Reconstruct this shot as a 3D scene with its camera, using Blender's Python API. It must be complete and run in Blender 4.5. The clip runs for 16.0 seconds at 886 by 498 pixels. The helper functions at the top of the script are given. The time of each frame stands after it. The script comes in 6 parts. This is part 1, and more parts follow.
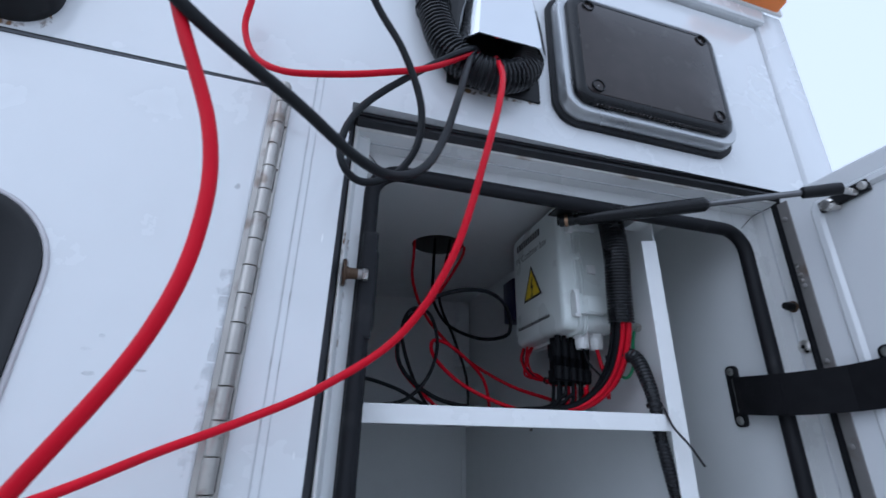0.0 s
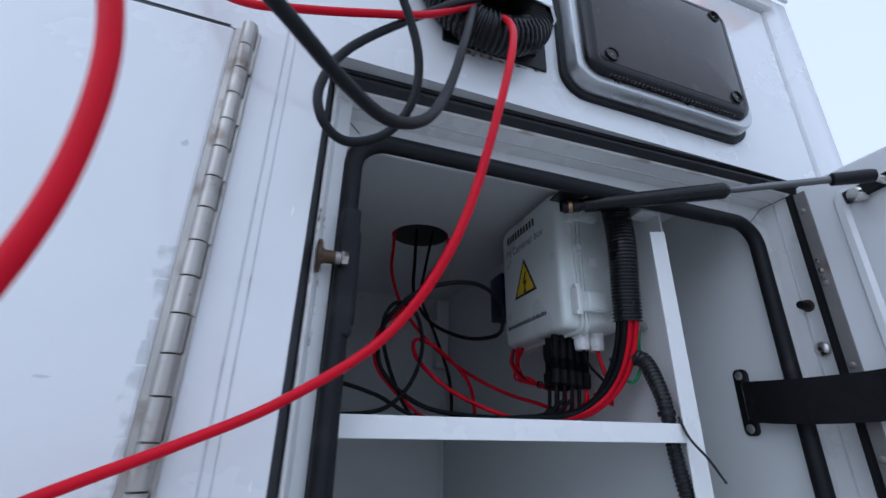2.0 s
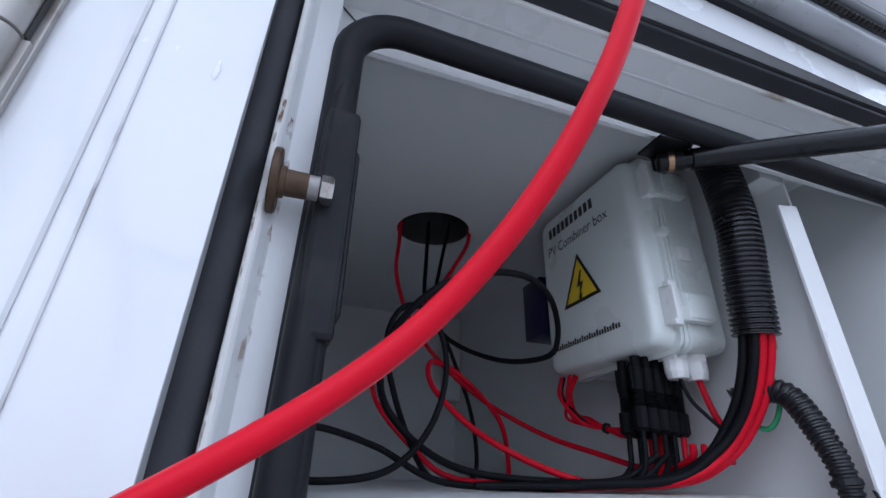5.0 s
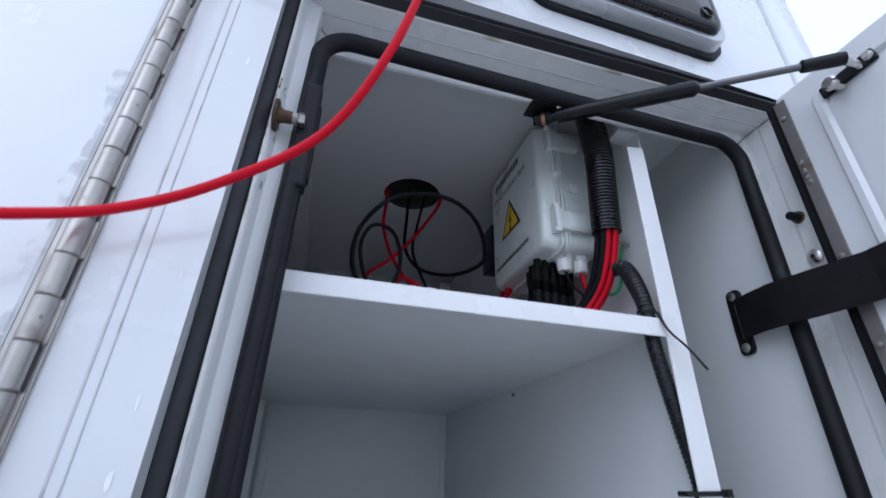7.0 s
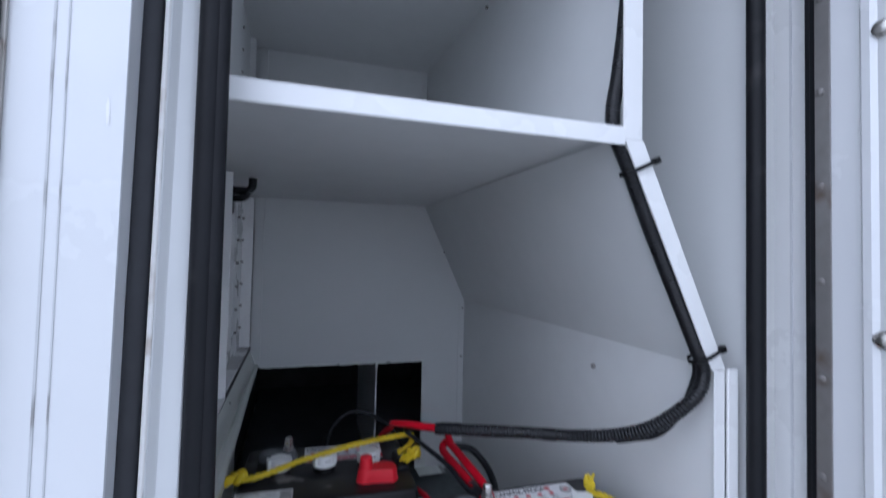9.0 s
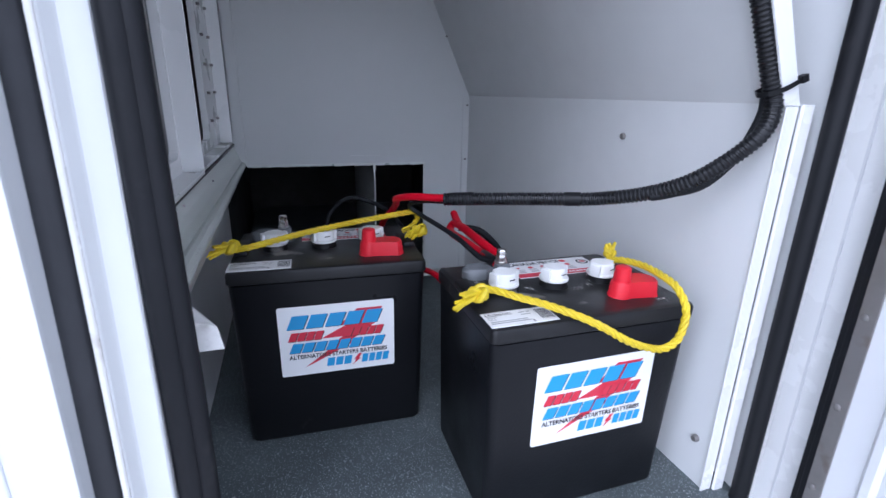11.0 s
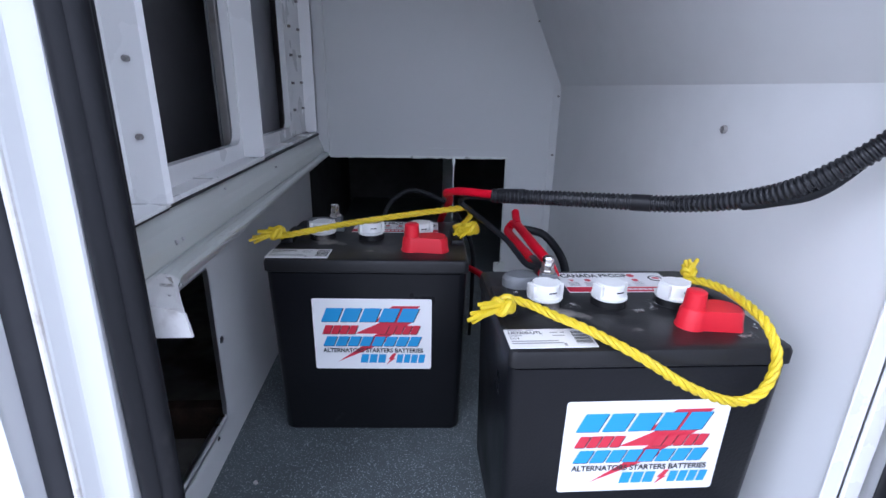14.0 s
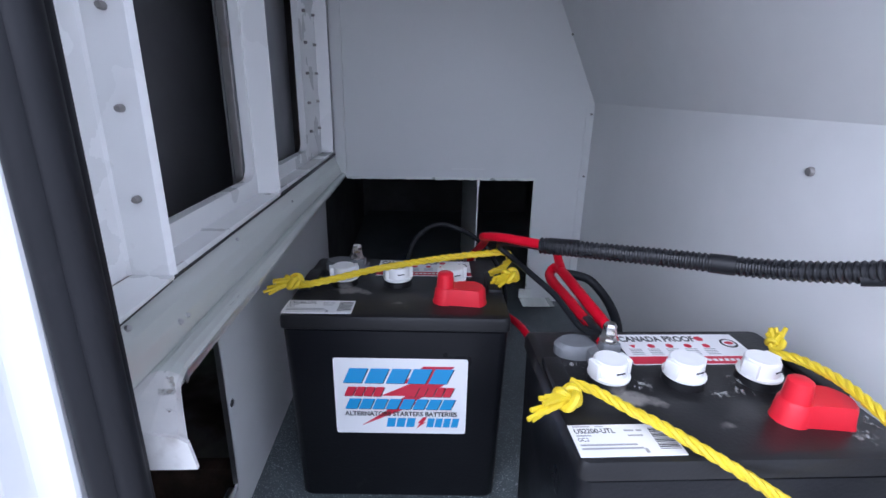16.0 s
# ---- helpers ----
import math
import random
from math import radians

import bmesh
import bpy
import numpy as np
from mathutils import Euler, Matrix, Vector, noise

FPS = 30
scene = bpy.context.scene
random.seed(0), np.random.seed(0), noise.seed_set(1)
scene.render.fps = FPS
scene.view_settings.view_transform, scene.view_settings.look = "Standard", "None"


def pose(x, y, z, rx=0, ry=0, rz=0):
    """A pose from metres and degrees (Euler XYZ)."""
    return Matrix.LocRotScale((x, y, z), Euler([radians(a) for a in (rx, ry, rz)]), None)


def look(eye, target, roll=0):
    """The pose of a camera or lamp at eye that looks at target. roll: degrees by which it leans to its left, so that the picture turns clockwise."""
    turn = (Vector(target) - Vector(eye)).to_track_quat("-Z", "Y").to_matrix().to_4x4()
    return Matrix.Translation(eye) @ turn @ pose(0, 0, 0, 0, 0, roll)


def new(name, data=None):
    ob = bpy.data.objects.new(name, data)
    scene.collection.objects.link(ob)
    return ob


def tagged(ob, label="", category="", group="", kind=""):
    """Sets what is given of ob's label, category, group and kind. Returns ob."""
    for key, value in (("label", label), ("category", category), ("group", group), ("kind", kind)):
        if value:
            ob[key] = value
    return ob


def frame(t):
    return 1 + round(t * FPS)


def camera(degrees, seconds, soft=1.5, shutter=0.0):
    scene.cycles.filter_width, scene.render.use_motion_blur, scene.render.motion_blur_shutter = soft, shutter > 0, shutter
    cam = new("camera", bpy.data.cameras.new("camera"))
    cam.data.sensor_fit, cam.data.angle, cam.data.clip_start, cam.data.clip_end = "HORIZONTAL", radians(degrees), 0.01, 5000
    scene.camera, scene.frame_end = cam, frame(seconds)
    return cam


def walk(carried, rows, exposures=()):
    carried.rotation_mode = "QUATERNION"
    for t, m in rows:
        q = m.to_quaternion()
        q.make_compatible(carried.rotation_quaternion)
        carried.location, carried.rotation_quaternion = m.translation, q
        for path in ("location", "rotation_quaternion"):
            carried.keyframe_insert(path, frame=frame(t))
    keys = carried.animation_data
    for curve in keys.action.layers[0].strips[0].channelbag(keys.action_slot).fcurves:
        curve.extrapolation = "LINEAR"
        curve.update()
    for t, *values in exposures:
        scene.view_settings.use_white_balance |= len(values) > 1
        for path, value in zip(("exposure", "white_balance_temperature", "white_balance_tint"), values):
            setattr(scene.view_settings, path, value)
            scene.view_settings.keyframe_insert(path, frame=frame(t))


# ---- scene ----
# ---------------------------------------------------------------- camera
cam = camera(87.9, 16.0, soft=1.5, shutter=0.3)
PATH = [
    (0, (0.064, 0.091, 1.796), (0.542, 1.877, 2.559), 1.2),
    (0.5, (0.0, 0.157, 1.809), (0.491, 1.946, 2.557), 1.4),
    (1, (-0.038, 0.198, 1.809), (0.61, 1.931, 2.569), 1.4),
    (1.5, (-0.022, 0.199, 1.81), (0.661, 1.917, 2.572), 1.0),
    (2, (0.064, 0.176, 1.81), (0.662, 1.924, 2.577), 0.8),
    (2.5, (0.156, 0.202, 1.82), (0.634, 1.985, 2.588), 1.1),
    (3, (0.204, 0.216, 1.828), (0.623, 2.005, 2.618), 1.3),
    (3.5, (0.189, 0.249, 1.832), (0.552, 2.049, 2.625), 1.6),
    (3.7, (0.158, 0.279, 1.844), (0.522, 2.076, 2.642), 1.7),
    (5.8, (0.093, 0.385, 1.836), (0.789, 2.027, 2.742), 0.8),
    (6, (0.116, 0.336, 1.823), (0.728, 2.044, 2.664), 0.7),
    (6.5, (0.146, 0.251, 1.743), (0.694, 1.947, 2.65), 1.4),
    (7, (0.147, 0.22, 1.659), (0.619, 1.927, 2.588), 1.4),
    (7.5, (0.146, 0.238, 1.566), (0.628, 1.948, 2.485), 1.3),
    (8, (0.148, 0.237, 1.484), (0.654, 2.012, 2.255), 1.4),
    (8.5, (0.16, 0.217, 1.409), (0.681, 2.096, 1.856), 1.1),
    (9, (0.171, 0.194, 1.309), (0.765, 2.103, 1.375), 1.2),
    (9.5, (0.161, 0.177, 1.241), (0.797, 2.046, 0.923), 0.8),
    (9.7, (0.163, 0.17, 1.222), (0.792, 2.014, 0.772), 0.9),
    (11.8, (0.234, 0.351, 1.16), (0.769, 2.179, 0.549), 0.6),
    (12, (0.259, 0.356, 1.151), (0.667, 2.217, 0.541), 1.0),
    (12.5, (0.287, 0.348, 1.161), (0.474, 2.244, 0.551), 1.4),
    (13, (0.298, 0.336, 1.158), (0.452, 2.236, 0.553), 1.2),
    (13.5, (0.284, 0.321, 1.164), (0.433, 2.222, 0.561), 1.2),
    (14, (0.274, 0.314, 1.172), (0.405, 2.215, 0.564), 1.2),
    (14.5, (0.268, 0.334, 1.184), (0.392, 2.235, 0.576), 1.1),
    (15, (0.258, 0.361, 1.193), (0.371, 2.263, 0.586), 1.2),
    (15.5, (0.259, 0.382, 1.202), (0.358, 2.284, 0.594), 1.2),
    (16, (0.245, 0.396, 1.207), (0.341, 2.3, 0.6), 1.2),
]
walk(cam, [(t, look(eye, target, roll)) for t, eye, target, roll in PATH],
     exposures=[(0.0, -0.75, 5130, 11), (1.0, -0.72, 5160, 11), (1.5, -0.80, 5140, 11), (2.0, -0.82, 5180, 12), (3.0, -0.34, 5260, 14), (3.7, -0.28, 5300, 15), (6.0, -0.25, 5310, 14), (7.0, -0.45, 5310, 14), (8.0, -0.50, 5310, 14), (9.0, -0.30, 5260, 15), (9.7, -0.05, 5210, 16), (12.0, 0.55, 5370, 18), (14.5, 0.49, 5270, 19), (16.0, 0.68, 5320, 19)])

# ---------------------------------------------------------------- light
world = bpy.data.worlds.new("overcast_sky")
scene.world = world
world.use_nodes = True
wn, wl = world.node_tree.nodes, world.node_tree.links
wn.clear()
sky = wn.new("ShaderNodeTexSky")
sky.sky_type, sky.sun_disc = "NISHITA", False
sky.sun_elevation, sky.sun_rotation = radians(40), radians(224)
sky.air_density, sky.dust_density, sky.ozone_density = 1.0, 4.0, 1.0
pale = wn.new("ShaderNodeHueSaturation")
pale.inputs["Saturation"].default_value = 0.35
back = wn.new("ShaderNodeBackground")
back.inputs["Strength"].default_value = 0.15
wout = wn.new("ShaderNodeOutputWorld")
wl.new(sky.outputs[0], pale.inputs["Color"])
cloud = wn.new("ShaderNodeMix")
cloud.data_type = "RGBA"
cloud.inputs[0].default_value = 0.75
cloud.inputs[7].default_value = (12.6, 12.8, 13.0, 1.0)
wl.new(pale.outputs[0], cloud.inputs[6])
wl.new(cloud.outputs[2], back.inputs["Color"])
wl.new(back.outputs[0], wout.inputs["Surface"])

sun_data = bpy.data.lights.new("sun", "SUN")
sun_data.energy, sun_data.angle, sun_data.color = 0.8, radians(70), (1.0, 0.97, 0.93)
sun = new("sun", sun_data)
sun.matrix_world = look((-1.9, -2.0, 2.3), (0, 0, 0))

# ---------------------------------------------------------------- materials
def material(name, base, rough=0.5, metal=0.0, spread=0.06, scale=30.0, coarse=2.5, bump=0.0, bump_scale=200.0,
             rough_spread=0.1, coat=0.0, speck=None, speck_scale=300.0, speck_amount=0.62, dirt=None, dirt_amount=0.7, dirt_scale=9.0,
             stretch=(1, 1, 1), by_object=0.0, shine=0.5):
    """A painted, moulded or metal surface with fine and coarse variation, optional specks and smudges of dirt."""
    m = bpy.data.materials.new(name)
    m.use_nodes = True
    n, l = m.node_tree.nodes, m.node_tree.links
    b = n["Principled BSDF"]
    b.inputs["Metallic"].default_value = metal
    b.inputs["Specular IOR Level"].default_value = shine
    b.inputs["Coat Weight"].default_value = coat
    b.inputs["Coat Roughness"].default_value = 0.08
    place = n.new("ShaderNodeTexCoord")
    mapping = n.new("ShaderNodeMapping")
    mapping.inputs["Scale"].default_value = stretch
    l.new(place.outputs["Object"], mapping.inputs["Vector"])

    def texture(size, detail=4.0):
        t = n.new("ShaderNodeTexNoise")
        t.inputs["Scale"].default_value, t.inputs["Detail"].default_value = size, detail
        l.new(mapping.outputs["Vector"], t.inputs["Vector"])
        return t.outputs["Fac"]

    def mixed(fac, a, c, kind="MIX"):
        x = n.new("ShaderNodeMix")
        x.data_type, x.blend_type = "RGBA", kind
        for sock, v in ((x.inputs[0], fac), (x.inputs[6], a), (x.inputs[7], c)):
            if isinstance(v, bpy.types.NodeSocket):
                l.new(v, sock)
            else:
                sock.default_value = v if isinstance(v, (int, float)) else (*v, 1.0)
        return x.outputs[2]

    def ranged(fac, lo, hi, to_lo=0.0, to_hi=1.0):
        r = n.new("ShaderNodeMapRange")
        r.inputs[1].default_value, r.inputs[2].default_value = lo, hi
        r.inputs[3].default_value, r.inputs[4].default_value = to_lo, to_hi
        l.new(fac, r.inputs[0])
        return r.outputs[0]

    fine, wide = texture(scale), texture(coarse, 3.0)
    low = tuple(c * (1 - spread) for c in base)
    high = tuple(min(1.0, c * (1 + spread)) for c in base)
    col = mixed(ranged(wide, 0.35, 0.65), low, high)
    col = mixed(ranged(fine, 0.3, 0.7, 0.0, 0.5), col, tuple(c * (1 - 1.3 * spread) for c in base))
    if by_object:
        info = n.new("ShaderNodeObjectInfo")
        col = mixed(ranged(info.outputs["Random"], 0, 1, 0, by_object), col, tuple(c * 0.55 for c in base))
    if speck:
        col = mixed(ranged(texture(speck_scale, 2.0), speck_amount, speck_amount + 0.03), col, speck)
    if dirt:
        col = mixed(ranged(texture(dirt_scale, 8.0), dirt_amount, dirt_amount + 0.12, 0.0, 0.75), col, dirt)
    l.new(col, b.inputs["Base Color"])
    l.new(ranged(texture(scale * 0.4, 6.0), 0.3, 0.7, max(0.03, rough - rough_spread), min(1.0, rough + rough_spread)), b.inputs["Roughness"])
    if bump:
        bm_node = n.new("ShaderNodeBump")
        bm_node.inputs["Strength"].default_value, bm_node.inputs["Distance"].default_value = bump, 0.002
        l.new(texture(bump_scale, 5.0), bm_node.inputs["Height"])
        l.new(bm_node.outputs["Normal"], b.inputs["Normal"])
    return m


WHITE = material("white_enamel", (0.70, 0.71, 0.72), 0.22, spread=0.02, coat=0.5, bump=0.05, bump_scale=14, dirt=(0.42, 0.40, 0.37), dirt_amount=0.70, dirt_scale=7)
GREY = material("interior_grey_paint", (0.70, 0.71, 0.705), 0.42, spread=0.03, bump=0.04, bump_scale=60, dirt=(0.36, 0.35, 0.34), dirt_amount=0.74, dirt_scale=5)
TRIM = material("white_trim_paint", (0.82, 0.823, 0.815), 0.30, spread=0.025, bump=0.04, bump_scale=40, dirt=(0.55, 0.53, 0.51), dirt_amount=0.74, dirt_scale=40)
BEAD = material("stained_bead_paint", (0.80, 0.785, 0.755), 0.32, spread=0.05, bump=0.05, bump_scale=60, dirt=(0.36, 0.27, 0.19), dirt_amount=0.58, dirt_scale=22)
ALU = material("bright_aluminium", (0.72, 0.72, 0.73), 0.34, 1.0, spread=0.08, scale=60, stretch=(1, 1, 0.08))
GALV = material("dull_bent_aluminium", (0.70, 0.725, 0.685), 0.32, 0.45, spread=0.06, scale=90, coarse=30, rough_spread=0.08, stretch=(1, 0.06, 1), dirt=(0.50, 0.48, 0.45), dirt_amount=0.76, dirt_scale=26)
RUBBER = material("black_rubber_seal", (0.012, 0.0125, 0.015), 0.50, spread=0.2, scale=40, bump=0.08, bump_scale=120, dirt=(0.032, 0.032, 0.033), dirt_amount=0.63, dirt_scale=18, shine=0.2)
WEATHER = material("slate_rubber_strip", (0.042, 0.043, 0.048), 0.55, spread=0.25, scale=40, bump=0.08, bump_scale=60, dirt=(0.10, 0.095, 0.09), dirt_amount=0.66, dirt_scale=18, shine=0.25)
GLOSS = material("gloss_black_tube", (0.008, 0.0085, 0.010), 0.24, spread=0.2, shine=0.28, dirt=(0.025, 0.025, 0.025), dirt_amount=0.72)
BLACK = material("black_plastic", (0.010, 0.0105, 0.012), 0.38, spread=0.2, bump=0.05, shine=0.25)
BATTERY = material("black_battery_case", (0.008, 0.0085, 0.0105), 0.36, spread=0.25, scale=20, bump=0.10, bump_scale=350, dirt=(0.05, 0.05, 0.05), dirt_amount=0.68, dirt_scale=22, shine=0.2)
BATTERY_LID = material("black_battery_lid", (0.013, 0.013, 0.014), 0.38, spread=0.3, scale=30, bump=0.10, bump_scale=350, dirt=(0.30, 0.28, 0.26), dirt_amount=0.64, dirt_scale=26, shine=0.3)
STEEL = material("stainless_steel", (0.62, 0.60, 0.57), 0.28, 1.0, spread=0.12, scale=80, coarse=14, dirt=(0.34, 0.29, 0.24), dirt_amount=0.62, dirt_scale=30)
DULL = material("weathered_hinge_steel", (0.30, 0.285, 0.275), 0.50, 0.6, spread=0.2, scale=80, dirt=(0.16, 0.11, 0.08), dirt_amount=0.60, dirt_scale=25)
HINGE = material("worn_hinge_steel", (0.44, 0.42, 0.39), 0.40, 0.85, spread=0.14, scale=60, coarse=12, dirt=(0.17, 0.13, 0.10), dirt_amount=0.58, dirt_scale=34)
RUST = material("rusty_steel", (0.105, 0.066, 0.040), 0.50, 0.55, spread=0.4, scale=120, coarse=60)
DULL_CHROME = material("dull_chrome", (0.50, 0.51, 0.52), 0.30, 0.8, spread=0.06, rough_spread=0.06)
CHROME = material("chrome", (0.72, 0.73, 0.74), 0.10, 1.0, spread=0.03, rough_spread=0.04, dirt=(0.5, 0.5, 0.5), dirt_amount=0.72, dirt_scale=30)
LENS = material("smoked_black_lens", (0.042, 0.034, 0.032), 0.09, spread=0.3, rough_spread=0.04, bump=0.10, bump_scale=16, dirt=(0.06, 0.055, 0.05), dirt_amount=0.6, dirt_scale=30, shine=0.34)
AMBER = material("amber_lens", (0.85, 0.22, 0.02), 0.18, spread=0.1, coat=0.5)
PALE = material("pale_grey_polycarbonate", (0.72, 0.755, 0.725), 0.30, spread=0.02, bump=0.05, bump_scale=260)
WHITE_PLASTIC = material("white_plastic", (0.80, 0.80, 0.78), 0.36, spread=0.03, dirt=(0.5, 0.49, 0.46), dirt_amount=0.70, dirt_scale=60)
RED = material("red_cable_jacket", (0.56, 0.004, 0.019), 0.42, spread=0.08, scale=60, coarse=12, bump=0.05, bump_scale=300, dirt=(0.34, 0.01, 0.02), dirt_amount=0.68, dirt_scale=30, shine=0.13)
CABLE = material("black_cable_jacket", (0.010, 0.011, 0.013), 0.45, spread=0.2, scale=60, bump=0.05, bump_scale=300, shine=0.2)
# darker, duller copy of the cable jacket: the upper bay's shade in colour
WIRE = material("shaded_wire_black", (0.006, 0.0065, 0.008), 0.55, spread=0.2, scale=60, shine=0.12)
RED_BOOT = material("red_vinyl_boot", (0.66, 0.016, 0.03), 0.45, spread=0.06, bump=0.06, bump_scale=150, shine=0.35)
LOOM = material("black_corrugated_loom", (0.011, 0.0115, 0.0135), 0.30, spread=0.2, scale=60, dirt=(0.045, 0.045, 0.045), dirt_amount=0.68, dirt_scale=40, shine=0.42)
ROPE = material("yellow_polypropylene_rope", (0.70, 0.53, 0.010), 0.42, spread=0.10, scale=120, coarse=30, bump=0.4, bump_scale=700)
LEAD = material("grey_lead_terminal", (0.19, 0.20, 0.21), 0.62, 0.2, spread=0.25, scale=90, bump=0.2, bump_scale=200)
FLOOR = material("dark_speckled_floor_mat", (0.090, 0.108, 0.112), 0.55, spread=0.25, scale=60, coarse=6, bump=0.3, bump_scale=260, speck=(0.34, 0.37, 0.38), speck_scale=560, speck_amount=0.612, dirt=(0.16, 0.17, 0.17), dirt_amount=0.64, dirt_scale=11)
STICKER = material("white_vinyl_sticker", (0.82, 0.82, 0.82), 0.35, spread=0.015)
BLUE_INK = material("blue_print", (0.03, 0.30, 0.62), 0.4, spread=0.05)
RED_INK = material("red_print", (0.58, 0.02, 0.05), 0.4, spread=0.05)
BLACK_INK = material("black_print", (0.02, 0.02, 0.022), 0.45, spread=0.1)
GREY_INK = material("grey_print", (0.35, 0.35, 0.36), 0.45, spread=0.1)
YELLOW_INK = material("yellow_print", (0.85, 0.60, 0.02), 0.4, spread=0.04)
GREEN = material("green_earth_wire", (0.03, 0.26, 0.10), 0.4)
WEB = material("black_webbing", (0.010, 0.010, 0.012), 0.75, spread=0.2, scale=120, bump=0.5, bump_scale=900, shine=0.15)
WOOD = material("raw_plywood", (0.36, 0.23, 0.11), 0.7, spread=0.3, scale=30, stretch=(1, 12, 12))
DARK_STEEL = material("dark_chassis_steel", (0.34, 0.325, 0.30), 0.6, 0.4, spread=0.4, scale=30, dirt=(0.10, 0.07, 0.05), dirt_amount=0.55)
# dark grey that holds the shade seen through the first opening
BAY_SHADE = material("bay_shade_grey", (0.15, 0.15, 0.155), 0.65, spread=0.3, scale=20, bump=0.1)
PRIMER = material("dull_grey_primer", (0.32, 0.325, 0.335), 0.6, spread=0.2, scale=20, bump=0.1)
CHALK = material("chalky_worn_paint", (0.76, 0.75, 0.73), 0.5, spread=0.16, scale=45, coarse=9, bump=0.25, bump_scale=90, dirt=(0.40, 0.37, 0.34), dirt_amount=0.60, dirt_scale=30)
# near-black for cavities: their shade is put into the colour
CAVITY_SHADE = material("cavity_shade_dark", (0.075, 0.074, 0.072), 0.7, spread=0.4, scale=30)
NAVY = material("navy_plastic", (0.012, 0.012, 0.055), 0.4)
BOUNCE_GROUND = material("pale_bounce_ground", (0.42, 0.41, 0.39), 0.85, spread=0.15, scale=40, bump=0.5, bump_scale=90, speck=(0.25, 0.25, 0.24), speck_scale=160)


def stain(name, colour, density=0.5, scale=60.0, cover=0.85):
    """A thin deposit with ragged gaps: rust bleed, grime, dried splashes."""
    m = bpy.data.materials.new(name)
    m.use_nodes = True
    n, l = m.node_tree.nodes, m.node_tree.links
    b = n["Principled BSDF"]
    b.inputs["Base Color"].default_value = (*colour, 1.0)
    b.inputs["Roughness"].default_value = 0.7
    place = n.new("ShaderNodeTexCoord")
    noise = n.new("ShaderNodeTexNoise")
    noise.inputs["Scale"].default_value, noise.inputs["Detail"].default_value = scale, 8.0
    ramp = n.new("ShaderNodeMapRange")
    ramp.inputs[1].default_value, ramp.inputs[2].default_value = 0.62 - density * 0.25, 0.75 - density * 0.2
    ramp.inputs[4].default_value = cover
    l.new(place.outputs["Object"], noise.inputs["Vector"])
    l.new(noise.outputs["Fac"], ramp.inputs[0])
    l.new(ramp.outputs[0], b.inputs["Alpha"])
    return m


RUST_STAIN = stain("rust_stain", (0.22, 0.125, 0.06), 0.68, 110, 0.8)
GRIME = stain("grey_grime", (0.50, 0.51, 0.53), 0.70, 60, 0.28)
LID_DUST = stain("dried_acid_dust", (0.40, 0.395, 0.38), 0.75, 260, 0.42)
WORN = stain("worn_through_paint", (0.40, 0.37, 0.33), 0.62, 95, 0.8)


# ---------------------------------------------------------------- mesh helpers
def link(name, bm, mat, parent=None, label="", smooth=False):
    me = bpy.data.meshes.new(name)
    bmesh.ops.recalc_face_normals(bm, faces=bm.faces)
    bm.to_mesh(me)
    bm.free()
    for m in (mat if isinstance(mat, (list, tuple)) else [mat]):
        me.materials.append(m)
    if smooth:
        for p in me.polygons:
            p.use_smooth = True
        me.set_sharp_from_angle(angle=radians(40))
    ob = new(name, me)
    if parent:
        ob.parent = parent
    if label:
        ob["label"] = label
    return ob


def part(name, bm, mat, parent, label="", smooth=False):
    return link(name, bm, mat, parent, label, smooth)


def thing(name, label, category, group="", at=(0, 0, 0), turn=0.0):
    ob = new(name)
    ob.empty_display_size = 0.05
    ob.matrix_world = pose(*at, 0, 0, turn)
    return tagged(ob, label, category, group)


def setting(name, bm, mat, label, category, smooth=False):
    return tagged(link(name, bm, mat, None, "", smooth), label, category, "", "structure")


def box(bm, x0, x1, y0, y1, z0, z1, bevel=0.0, m=None, segments=2):
    r = bmesh.ops.create_cube(bm, size=1.0, matrix=Matrix.Translation(((x0 + x1) / 2, (y0 + y1) / 2, (z0 + z1) / 2)) @ Matrix.Diagonal((x1 - x0, y1 - y0, z1 - z0, 1)))
    vs = r["verts"]
    if bevel:
        es = list({e for v in vs for e in v.link_edges})
        out = bmesh.ops.bevel(bm, geom=es, offset=bevel, segments=segments, affect="EDGES", profile=0.5)
        vs = list({v for f in out["faces"] for v in f.verts} | {v for v in vs if v.is_valid})
        seen, todo = set(vs), list(vs)
        while todo:
            for e in todo.pop().link_edges:
                for v in e.verts:
                    if v not in seen:
                        seen.add(v), todo.append(v)
        vs = list(seen)
    if m is not None:
        bmesh.ops.transform(bm, matrix=m, verts=vs)
    return vs


def boxes(*rows, bevel=0.0):
    bm = bmesh.new()
    for r in rows:
        box(bm, *r, bevel=bevel)
    return bm


def prism(bm, outline, lo, hi, axis="y"):
    """A plate with the given outline (two coordinates in axis order), from lo to hi along the axis."""
    def place(a, b, c):
        return {"x": (c, a, b), "y": (a, c, b), "z": (a, b, c)}[axis]
    low = [bm.verts.new(place(a, b, lo)) for a, b in outline]
    high = [bm.verts.new(place(a, b, hi)) for a, b in outline]
    bm.faces.new(low[::-1])
    bm.faces.new(high)
    k = len(outline)
    for i in range(k):
        bm.faces.new((low[i], low[(i + 1) % k], high[(i + 1) % k], high[i]))
    return low + high


